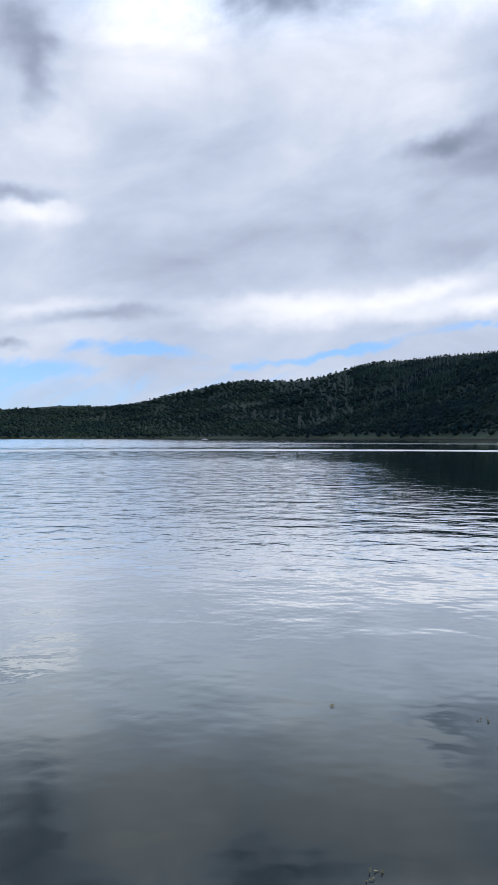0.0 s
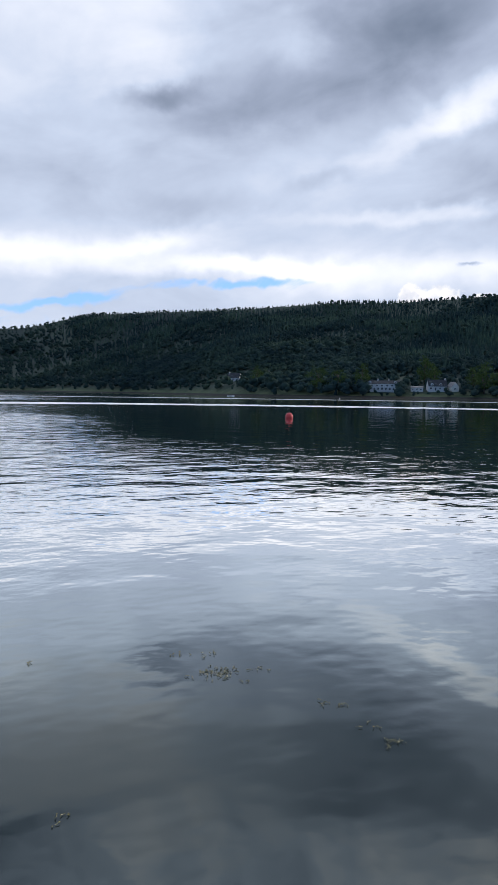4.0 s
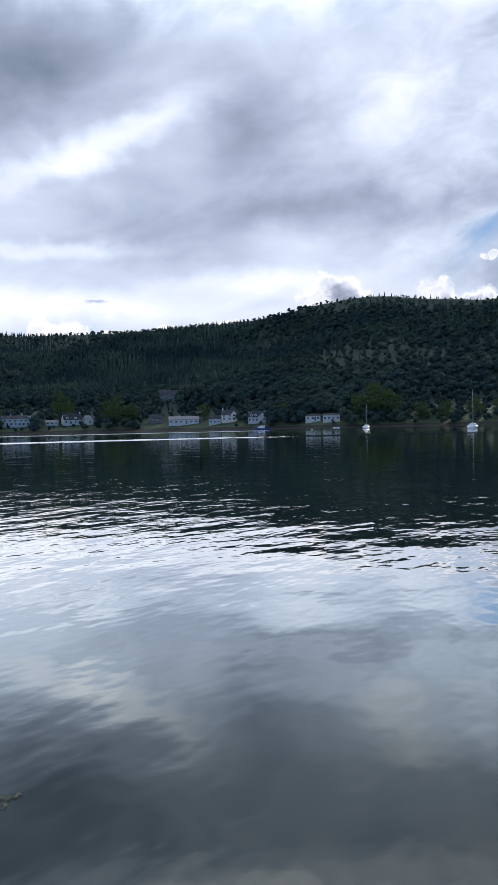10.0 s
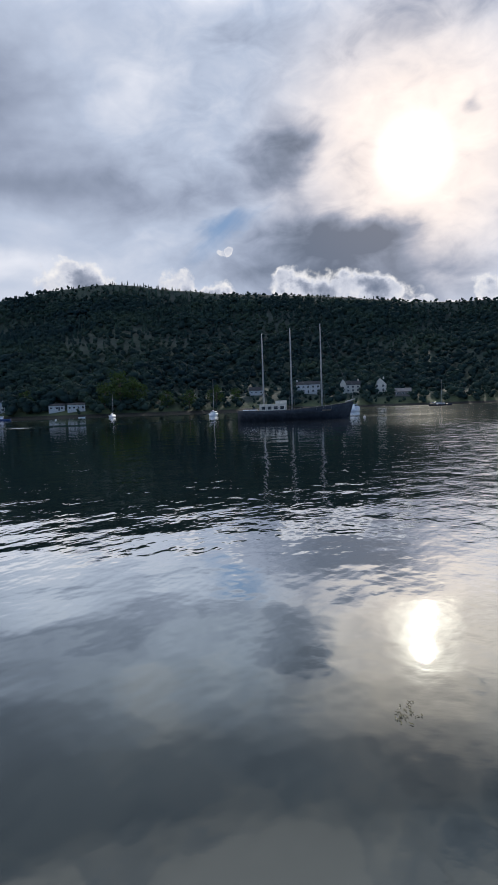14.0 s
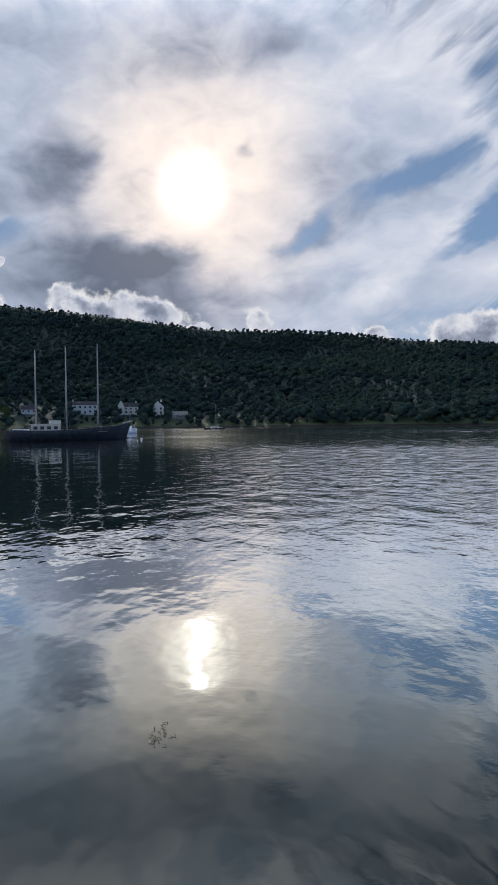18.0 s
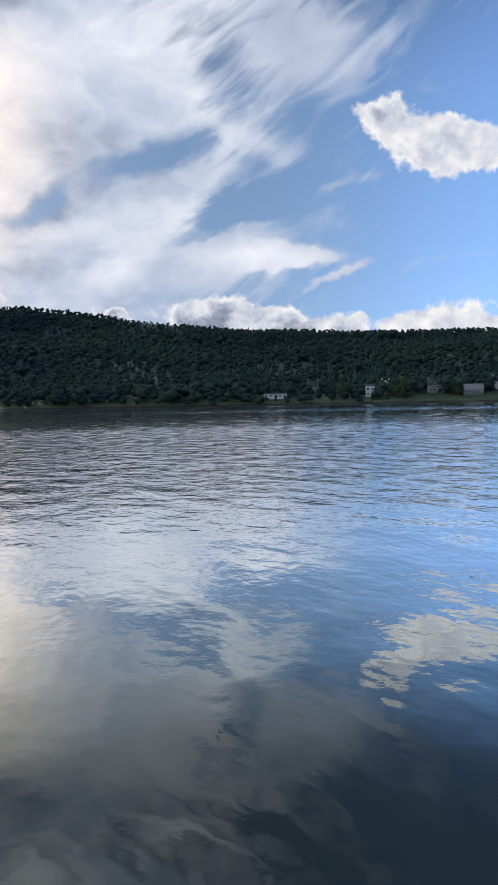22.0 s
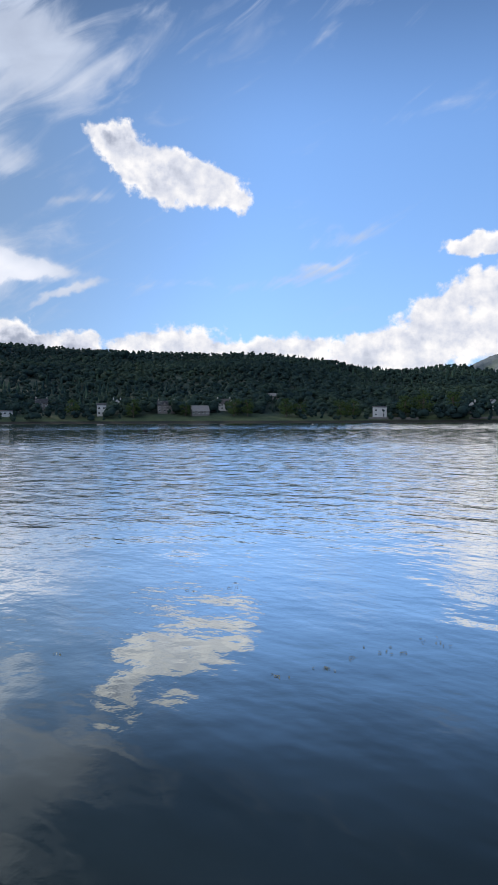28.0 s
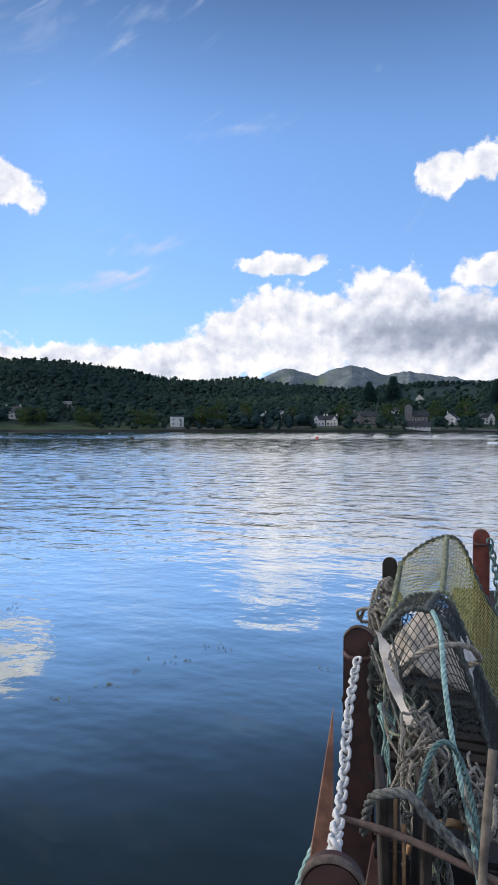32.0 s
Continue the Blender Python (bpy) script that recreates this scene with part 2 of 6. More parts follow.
# heaped clouds along the hills
heap, here = S.math("MULTIPLY", cover, 0.0001), after(crisp, cover)
for i, (a, e, ra, re, turn) in enumerate(cumulus_a + cumulus_b + cumulus_c + cumulus_s):
    if i % 8 == 7:
        here = after(crisp, heap)
    low = e < 12.5      # the banks go on down behind the hills
    heap = S.math("MAXIMUM", heap, S.patch(here, a, e - 0.9 * low, ra * 1.35, re * 1.35 + 1.0 * low, turn))
puff = S.noise(at, 0.55, 7.0, 0.58)
mass = S.noise(at, 0.4, 5.0, 0.55)
mass_above = S.noise(S.vmath("ADD", at, (-0.4, 0.7, 0)), 0.4, 5.0, 0.55)
lump = S.math("MULTIPLY_ADD", S.math("SUBTRACT", puff, 0.5), 1.15, heap)
heap_mask = S.step(lump, 0.33, 0.60)
relief = S.math("MULTIPLY_ADD", S.math("SUBTRACT", puff, 0.5), 0.28, S.math("SUBTRACT", mass, mass_above))
# those near the sun are lit from behind: dark in the middle, bright at the rim
behind = S.step(toward, 0.6, 0.95)
thick = S.math("MULTIPLY", S.math("MULTIPLY", S.step(lump, 0.5, 1.05), S.step(mass, 0.42, 0.66)), S.math("MULTIPLY_ADD", behind, 0.42, 0.26))
thick = S.math("MULTIPLY_ADD", S.math("MULTIPLY", S.step(toward, 0.72, 0.91), S.step(lump, 0.50, 0.85)), S.math("MULTIPLY_ADD", S.step(mass, 0.35, 0.6), 0.28, 0.05), thick)
thick = S.math("MULTIPLY_ADD", S.patch(crisp, 98, 8.2, 16, 4.0, 0), 0.5, thick)
light = S.math("SUBTRACT", S.math("MULTIPLY_ADD", relief, 1.25, 0.88), thick)
heap_colour = S.ramp(light, [(0.0, (0.20, 0.24, 0.33)), (0.4, (0.38, 0.42, 0.53)), (0.7, (0.66, 0.69, 0.79)), (1.0, (0.98, 0.96, 0.96))])

sky = wt.nodes.new("ShaderNodeTexSky")
sky.sky_type, sky.sun_disc = "NISHITA", False
sky.sun_elevation, sky.sun_rotation = radians(SUN_EL), radians(SUN_AZ)
sky.air_density, sky.dust_density, sky.ozone_density = 1.0, 0.15, 3.0
clear = S.vmath("MULTIPLY", S.vmath("SCALE", sky.outputs[0], scale=0.15), (1.53, 1.75, 2.07))
clear = S.vmath("DIVIDE", clear, S.vmath("ADD", S.vmath("MULTIPLY", clear, (1.6, 0.9, 0.45)), (0.95, 0.95, 0.95)))
clear = S.vmath("SCALE", clear, scale=S.step(el, 22.0, 38.0, 1.04, 0.48))
clear = S.mix(S.step(toward, 0.62, 0.94), clear, S.vmath("MULTIPLY", clear, (0.62, 0.55, 0.47)))
# above the view the sheet is brightened to lift its reflection in the water
sheet_colour = S.vmath("SCALE", sheet_colour, scale=S.step(el, 29.0, 40.0, 1.0, 1.9))
colour = S.mix(sheet_mask, clear, sheet_colour)
# the sun through the thin cloud
glow1 = S.math("MULTIPLY", S.math("POWER", S.step(toward, 0.965, 1.0, kind="LINEAR"), 2.0), S.step(grey, 0.15, 0.6, 0.15, 1.0))
colour = S.mix(S.math("MULTIPLY", glow1, 1.3, clamp=True), colour, S.vmath("MULTIPLY", colour, (1.02, 0.95, 0.87)))
glow2 = S.math("POWER", S.step(toward, 0.9977, 0.9998, kind="LINEAR"), 2.5)
colour = S.mix(1.0, colour, S.vmath("SCALE", S.vmath("ADD", S.vmath("SCALE", (0.60, 0.43, 0.28), scale=glow1), S.vmath("SCALE", (0.85, 0.8, 0.7), scale=glow2)), scale=1.0), "ADD")
colour = S.mix(heap_mask, colour, heap_colour)
back = S.node("ShaderNodeBackground", Color=colour, Strength=1.0)
S.tree.links.new(back.outputs[0], S.node("ShaderNodeOutputWorld").inputs[0])

sun = new("sun", bpy.data.lights.new("sun", "SUN"))
sun.data.energy, sun.data.angle, sun.data.color = 2.4, radians(0.6), (1.0, 0.93, 0.82)
sun.matrix_world = look(heading(SUN_AZ, SUN_EL) * 500, (0, 0, 0))

# ---------------------------------------------------------------- materials
def material(name, rough=0.8, metal=0.0, specular=0.3):
    m = bpy.data.materials.new(name)
    m.use_nodes = True
    g = Graph(m.node_tree)
    g.bsdf = m.node_tree.nodes["Principled BSDF"]
    g.bsdf.inputs["Roughness"].default_value = rough
    g.bsdf.inputs["Metallic"].default_value = metal
    g.bsdf.inputs["Specular IOR Level"].default_value = specular
    return m, g


def bumped(g, height, strength=0.3, distance=0.01):
    n = g.node("ShaderNodeBump", Height=height, Strength=strength, Distance=distance)
    g.put(g.bsdf.inputs["Normal"], n.outputs[0])


def mottled(name, dark, light, scale=6.0, rough=0.8, metal=0.0, specular=0.3, bump=0.2, depth=0.004, stain=None, stain_scale=1.2, stain_from=0.55):
    """A surface with fine grain and larger stains, at its real size."""
    m, g = material(name, rough, metal, specular)
    where = g.node("ShaderNodeTexCoord").outputs["Object"]
    grain = g.noise(where, scale, 6.0, 0.6)
    c = g.mix(g.step(grain, 0.3, 0.7), (*dark,), (*light,))
    if stain:
        c = g.mix(g.step(g.noise(where, stain_scale, 4.0), stain_from, stain_from + 0.18), c, (*stain,))
    g.put(g.bsdf.inputs["Base Color"], c)
    g.put(g.bsdf.inputs["Roughness"], g.step(grain, 0.2, 0.8, rough - 0.08, min(1.0, rough + 0.08)))
    bumped(g, grain, bump, depth)
    return m


def leafy(name, colours, tree=0.07, detail=0.5):
    """Foliage: stands and trees differ in shade, and light comes through the leaves."""
    m, g = material(name, 0.9, 0.0, 0.05)
    island = g.node("ShaderNodeNewGeometry").outputs["Random Per Island"]
    where = g.node("ShaderNodeTexCoord").outputs["Object"]
    stand_of = g.step(g.noise(g.mapping(where, scale=(1, 1, 2.2)), 0.009, 4.0, 0.6), 0.38, 0.62)
    single = g.step(g.noise(where, tree, 2.0), 0.32, 0.68)
    pick = g.math("ADD", g.math("MULTIPLY", island, 0.22), g.math("MULTIPLY_ADD", stand_of, 0.48, g.math("MULTIPLY", single, 0.30)))
    c = g.ramp(pick, [(i / (len(colours) - 1), q) for i, q in enumerate(colours)])
    fine = g.noise(where, detail, 5.0, 0.7)
    c = g.mix(g.step(fine, 0.3, 0.75), g.vmath("SCALE", c, scale=0.8), c)
    g.put(g.bsdf.inputs["Base Color"], c)
    through_leaf = g.node("ShaderNodeBsdfTranslucent", Color=g.vmath("MULTIPLY", c, (0.9, 1.0, 0.6)))
    both = g.node("ShaderNodeMixShader", i0=0.25, i1=g.bsdf.outputs[0], i2=through_leaf.outputs[0])
    g.tree.links.new(both.outputs[0], g.tree.nodes["Material Output"].inputs[0])
    return m


# hill woods' greens are shifted to blue: distance haze put into the colour
CONIFER = leafy("hazed_spruce_needles", [(0.013, 0.032, 0.037), (0.023, 0.050, 0.050), (0.044, 0.082, 0.064), (0.080, 0.130, 0.084)], 0.10)
BROADLEAF = leafy("hazed_broadleaf_foliage", [(0.022, 0.045, 0.050), (0.030, 0.057, 0.055), (0.044, 0.075, 0.062), (0.064, 0.097, 0.066)])
SHORE_LEAF = leafy("shore_tree_foliage", [(0.040, 0.070, 0.030), (0.060, 0.095, 0.036), (0.095, 0.130, 0.050)], 1.6, 1.5)
BARK = mottled("bark", (0.05, 0.04, 0.03), (0.13, 0.11, 0.09), 9.0, 0.9)


def ground_material():
    m, g = material("moor_and_pasture", 0.9, 0.0, 0.2)
    where = g.node("ShaderNodeTexCoord").outputs["Object"]
    z = g.node("ShaderNodeSeparateXYZ", Vector=where).outputs[2]
    broad = g.noise(where, 0.006, 5.0)
    fine = g.noise(where, 0.12, 6.0, 0.65)
    c = g.mix(g.step(broad, 0.4, 0.6), (0.018, 0.040, 0.034), (0.034, 0.058, 0.040))
    c = g.mix(g.step(fine, 0.35, 0.7), g.vmath("SCALE", c, scale=0.6), c)
    meadow = g.mix(g.step(fine, 0.3, 0.7), (0.030, 0.052, 0.026), (0.062, 0.084, 0.038))
    c = g.mix(g.step(z, 8.0, 2.6), c, meadow)
    beach = g.mix(g.step(g.noise(where, 0.5, 5.0), 0.35, 0.7), (0.010, 0.011, 0.010), (0.025, 0.025, 0.021))
    c = g.mix(g.step(z, 1.9, 1.2), c, beach)
    c = g.mix(g.step(z, 0.65, 0.35), c, (0.022, 0.022, 0.016))
    g.put(g.bsdf.inputs["Base Color"], c)
    bumped(g, fine, 0.6, 0.8)
    return m


GROUND = ground_material()


def water_material():
    """Calm salt water: little gloss from above, nearly a mirror at a low angle."""
    m, g = material("loch_water", 0.6, 0.0, 0.0)
    where = g.node("ShaderNodeTexCoord").outputs["Object"]
    xyz = g.node("ShaderNodeSeparateXYZ", Vector=where).outputs
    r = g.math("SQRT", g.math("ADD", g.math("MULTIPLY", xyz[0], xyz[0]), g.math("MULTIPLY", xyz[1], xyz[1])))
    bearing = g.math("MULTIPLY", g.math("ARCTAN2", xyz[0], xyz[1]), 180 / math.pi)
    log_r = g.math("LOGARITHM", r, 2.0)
    drift = g.math("SUBTRACT", g.noise(where, 0.02, 3.0), 0.5)
    murk = g.mix(g.step(g.noise(where, 0.25, 3.0), 0.35, 0.65), (0.009, 0.015, 0.016), (0.015, 0.022, 0.021))
    g.put(g.bsdf.inputs["Base Color"], murk)
    # open water west and east is rippled, the lee under the wooded hill lies calm
    wander = g.math("MULTIPLY_ADD", drift, 24.0, bearing)
    lee = g.math("MULTIPLY", g.step(wander, 0.0, 20.0), g.step(wander, 100.0, 82.0))
    rough_water = g.math("SUBTRACT", 1.0, lee)
    # in the lee a ring of round wavelets about the camera precedes the mirror
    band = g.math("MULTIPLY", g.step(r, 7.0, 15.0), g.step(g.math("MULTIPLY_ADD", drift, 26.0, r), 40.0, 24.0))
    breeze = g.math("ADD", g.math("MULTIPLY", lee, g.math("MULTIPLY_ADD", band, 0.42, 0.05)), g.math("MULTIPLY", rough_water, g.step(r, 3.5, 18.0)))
    # rings fitted to the camera's view: wind lanes in the lee, slack water outside
    lane = g.noise(g.node("ShaderNodeCombineXYZ", X=g.math("MULTIPLY", bearing, 0.05), Y=g.math("MULTIPLY", log_r, 5.0)).outputs[0], 1.0, 3.0)
    bend = g.math("MULTIPLY_ADD", g.noise(g.mapping(where, scale=(0.004, 0.004, 0)), 1.0, 2.0), 30.0, r)
    lanes = g.math("MAXIMUM", g.math("MULTIPLY", g.step(bend, 126.0, 130.0), g.step(bend, 154.0, 148.0)), g.math("MAXIMUM", g.math("MULTIPLY", g.step(bend, 270.0, 276.0), g.step(bend, 298.0, 292.0)), g.math("MULTIPLY", g.step(bend, 350.0, 375.0), g.step(wander, 80.0, 90.0))))
    lanes = g.math("MAXIMUM", lanes, g.math("MULTIPLY", g.step(lane, 0.64, 0.67), g.math("MULTIPLY", g.step(r, 90.0, 110.0), g.step(r, 170.0, 150.0))))
    sheen = g.math("MULTIPLY", g.step(r, 14.0, 30.0), g.math("MAXIMUM", rough_water, lanes))
    slack = g.math("MULTIPLY", g.step(bend, 70.0, 92.0), g.step(bend, 190.0, 160.0))
    swell = g.noise(where, 0.35, 2.0, 0.5)
    ripple = g.noise(g.mapping(where, rot=(0, 0, radians(35)), scale=(0.8, 1.25, 1)), 0.8, 3.0, 0.55)
    cat = g.noise(where, 5.0, 3.0, 0.6)
    fade = g.step(r, 30.0, 140.0, 1.0, 0.3)
    h = g.math("MULTIPLY", swell, g.math("MULTIPLY", fade, 0.040))
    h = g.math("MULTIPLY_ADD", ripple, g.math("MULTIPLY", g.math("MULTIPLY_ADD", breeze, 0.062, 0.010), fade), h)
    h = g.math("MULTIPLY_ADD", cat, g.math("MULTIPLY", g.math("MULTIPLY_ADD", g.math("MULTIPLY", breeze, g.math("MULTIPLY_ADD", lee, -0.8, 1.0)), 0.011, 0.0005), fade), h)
    n = g.node("ShaderNodeBump", Height=h, Strength=1.0, Distance=1.0).outputs[0]
    # far water's normals lean towards the camera's place, to mirror higher sky
    to_camera = g.vmath("MULTIPLY", g.vmath("NORMALIZE", where), (-1, -1, 0))
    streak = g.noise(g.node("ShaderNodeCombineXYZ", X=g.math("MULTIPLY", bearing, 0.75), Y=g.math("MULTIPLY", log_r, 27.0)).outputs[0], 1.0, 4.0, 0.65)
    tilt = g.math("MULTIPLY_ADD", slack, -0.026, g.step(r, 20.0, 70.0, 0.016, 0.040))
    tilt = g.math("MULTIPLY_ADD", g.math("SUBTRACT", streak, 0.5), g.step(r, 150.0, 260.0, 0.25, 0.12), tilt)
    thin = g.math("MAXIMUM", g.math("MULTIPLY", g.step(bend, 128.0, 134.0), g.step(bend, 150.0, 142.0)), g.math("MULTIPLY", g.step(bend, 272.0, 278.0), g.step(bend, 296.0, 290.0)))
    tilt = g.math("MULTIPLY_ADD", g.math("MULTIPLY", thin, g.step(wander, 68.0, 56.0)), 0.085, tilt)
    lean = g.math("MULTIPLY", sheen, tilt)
    n = g.vmath("NORMALIZE", g.vmath("ADD", n, g.vmath("SCALE", to_camera, scale=lean)))
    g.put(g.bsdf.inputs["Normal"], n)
    facing = g.node("ShaderNodeFresnel", IOR=1.33, Normal=n).outputs[0]
    tint = g.mix(g.step(facing, 0.06, 0.30), (0.93, 1.0, 0.97), (0.98, 0.99, 0.98))
    gloss = g.node("ShaderNodeBsdfGlossy", Color=tint, Roughness=g.math("ADD", g.math("MULTIPLY_ADD", sheen, 0.02, 0.018), g.step(r, 30.0, 90.0, 0.0, 0.03)), Normal=n)
    shine = g.ramp(facing, [(0.0, (0.04,) * 3), (0.05, (0.07,) * 3), (0.07, (0.125,) * 3), (0.09, (0.25,) * 3), (0.11, (0.40,) * 3), (0.135, (0.53,) * 3), (0.21, (0.77,) * 3), (0.39, (0.92,) * 3), (0.7, (0.98,) * 3)])
    both = g.node("ShaderNodeMixShader", i0=shine, i1=g.bsdf.outputs[0], i2=gloss.outputs[0])
    g.tree.links.new(both.outputs[0], g.tree.nodes["Material Output"].inputs[0])
    return m


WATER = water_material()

# ---------------------------------------------------------------- mesh helpers
def mesh_of(name, verts, faces, mat, smooth=False):
    me = bpy.data.meshes.new(name)
    me.from_pydata([tuple(v) for v in verts], [], [tuple(int(i) for i in f) for f in faces])
    me.materials.append(mat)
    if smooth:
        me.polygons.foreach_set("use_smooth", [True] * len(me.polygons))
    me.update()
    return me


def fast_mesh(name, verts, tris, mat, smooth=False):
    """A mesh from arrays of places and triangles."""
    me = bpy.data.meshes.new(name)
    me.vertices.add(len(verts))
    me.vertices.foreach_set("co", np.asarray(verts, dtype=np.float32).ravel())
    me.loops.add(len(tris) * 3)
    me.loops.foreach_set("vertex_index", np.asarray(tris, dtype=np.int32).ravel())
    me.polygons.add(len(tris))
    me.polygons.foreach_set("loop_start", np.arange(0, len(tris) * 3, 3, dtype=np.int32))
    if smooth:
        me.polygons.foreach_set("use_smooth", np.ones(len(tris), dtype=bool))
    me.materials.append(mat)
    me.update(calc_edges=True)
    me.validate()
    return me


def part(name, bm, mat, parent=None, label="", smooth=False):
    me = bpy.data.meshes.new(name)
    bm.to_mesh(me)
    bm.free()
    me.materials.append(mat)
    if smooth:
        me.polygons.foreach_set("use_smooth", [True] * len(me.polygons))
    ob = new(name, me)
    if parent:
        ob.parent = parent
    if label:
        ob["label"] = label
    return ob


def box(bm, x, y, z, sx, sy, sz, rz=0.0, bevel=0.0):
    """A box about the middle of its foot."""
    made = bmesh.ops.create_cube(bm, size=1.0, matrix=pose(x, y, z + sz / 2, 0, 0, rz) @ Matrix.Diagonal((sx, sy, sz, 1)))
    if bevel:
        edges = list({e for v in made["verts"] for e in v.link_edges})
        bmesh.ops.bevel(bm, geom=edges, offset=bevel, segments=1, affect="EDGES")
    return bm


def boxes(*rows, bevel=0.0):
    bm = bmesh.new()
    for r in rows:
        box(bm, *r, bevel=bevel)
    return bm


def hull(points, faces):
    bm = bmesh.new()
    vs = [bm.verts.new(p) for p in points]
    for f in faces:
        bm.faces.new([vs[i] for i in f])
    bmesh.ops.recalc_face_normals(bm, faces=bm.faces)
    return bm


def tube(bm, points, radius, sides=8, closed=False, caps=True):
    """A round bar along points; radius a number or one for each point."""
    pts = [Vector(p) for p in points]
    n = len(pts)
    rad = [radius] * n if isinstance(radius, (int, float)) else list(radius)
    rings = []
    up = Vector((0.13, 0.21, 1)).normalized()
    for i, p in enumerate(pts):
        a = pts[(i - 1) % n] if closed or i else p
        b = pts[(i + 1) % n] if closed or i < n - 1 else p
        d = (b - a).normalized()
        u = d.cross(up)
        if u.length < 1e-3:
            u = d.cross(Vector((1, 0, 0)))
        u.normalize()
        v = d.cross(u)
        rings.append([bm.verts.new(p + (u * math.cos(2 * math.pi * k / sides) + v * math.sin(2 * math.pi * k / sides)) * rad[i]) for k in range(sides)])
    for i in range(n if closed else n - 1):
        r1, r2 = rings[i], rings[(i + 1) % n]
        for k in range(sides):
            bm.faces.new((r1[k], r1[(k + 1) % sides], r2[(k + 1) % sides], r2[k]))
    if caps and not closed:
        bm.faces.new(list(reversed(rings[0])))
        bm.faces.new(rings[-1])
    return bm


def thing(name, m, label, category, group=""):
    ob = new(name)
    ob.matrix_world = m
    return tagged(ob, label, category, group)


# ---------------------------------------------------------------- lie of the land
# heading, distance of the shore, distance of the crest, height of the crest above the horizon in degrees
LAND = np.array([
    (-180, 600, 1500, 3.0), (-120, 900, 2000, 3.0), (-60, 1300, 2600, 2.6), (-21, 1500, 2900, 2.2), (-15, 1500, 2800, 2.75), (-12, 1450, 2600, 2.4),
    (-7, 1400, 2300, 3.5), (-1.5, 1250, 2100, 4.75), (5, 1050, 1900, 4.6), (10, 900, 1700, 6.0), (16, 760, 1500, 6.45), (23, 520, 1250, 6.8),
    (31, 450, 1150, 7.4), (37, 450, 1100, 7.3), (45, 450, 1050, 7.75), (52, 430, 1000, 8.3), (57, 400, 960, 8.9), (62, 380, 930, 10.0),
    (66.5, 380, 920, 10.6), (70, 390, 920, 10.1), (75.5, 410, 930, 9.6), (84, 430, 960, 9.1)])
LAND2 = np.array([
    (93, 440, 980, 7.95), (102, 440, 1000, 7.6), (111, 440, 1020, 6.6), (120, 430, 1020, 5.85), (130, 420, 1000, 5.5), (138, 425, 980, 5.2),
    (142, 425, 940, 5.45), (148, 425, 900, 5.0), (151, 425, 900, 4.2), (155, 430, 950, 3.8), (159.6, 430, 950, 4.25), (163, 430, 900, 3.5),
    (170, 450, 900, 3.3), (177, 480, 950, 3.8), (185, 520, 1000, 3.6), (210, 580, 1300, 3.0), (260, 900, 2000, 3.0)])
LAND = np.vstack([LAND, LAND2])
LAND[:, 3] += np.interp(LAND[:, 0], [-15, 5, 40, 60, 75, 100, 125, 150, 175], [0.1, 0.35, 0.45, 0.35, 0.25, 0.3, 0.35, 0.3, 0.1])


def smooth_at(a, column):
    """The plan's column at the headings a, with its corners rounded."""
    out = 0
    for off, w in ((-1.6, 0.2), (-0.7, 0.2), (0, 0.2), (0.7, 0.2), (1.6, 0.2)):
        out = out + w * np.interp(a + off, LAND[:, 0], LAND[:, column])
    return out


def wave(x, y, s, seed):
    """Cheap smooth noise, about -1 to 1."""
    k = np.random.RandomState(seed)
    out = 0
    for _ in range(6):
        a, p = k.uniform(0, 6.28), k.uniform(0, 6.28)
        f = s * k.uniform(0.6, 1.7)
        out = out + np.sin((x * np.cos(a) + y * np.sin(a)) * f + p)
    return out / 3.5


def ground_height(a, r):
    """Height of the land above the water at heading a (degrees) and distance r."""
    a, r = np.asarray(a, float), np.asarray(r, float)
    x, y = r * np.sin(np.radians(a)), r * np.cos(np.radians(a))
    s = smooth_at(a, 1) + 7 * wave(x, y, 0.02, 3)
    c = smooth_at(a, 2)
    top = EYE + c * np.tan(np.radians(smooth_at(a, 3)))
    u = np.clip((r - s) / (c - s), -1, 1)
    rise = 0.30 * np.maximum(u, 0) + 0.70 * np.maximum(u, 0) ** 1.5
    lump = 1 + 0.10 * wave(x, y, 0.012, 5) * np.clip(u * (1 - u) * 4, 0, 1)
    z = (top - 4) * rise * lump + 4 * np.clip((r - s) / 30.0, 0, 1) + 1.2 * wave(x, y, 0.05, 8) * np.clip(u * 8, 0, 1) * np.clip((1 - u) * 8, 0.3, 1)
    past = np.clip((r - c) / 900.0, 0, 1)
    z = np.where(r > c, z * (1 - 0.75 * past), z)
    return np.where(r < s, np.clip((r - s) * 0.06, -4, 0), z)


def on_land(a, e):
    """The place where the line of sight at heading a and height e meets the land: distance and ground height."""
    r = np.arange(0.8 * float(np.interp(a, LAND[:, 0], LAND[:, 1])), 2500.0, 1.0)
    z = ground_height(np.full_like(r, a), r)
    hit = np.nonzero(z >= EYE + r * math.tan(radians(e)))[0]
    i = hit[0] if len(hit) else 0
    return float(r[i]), float(z[i])


def spot(a, r):
    return r * math.sin(radians(a)), r * math.cos(radians(a))


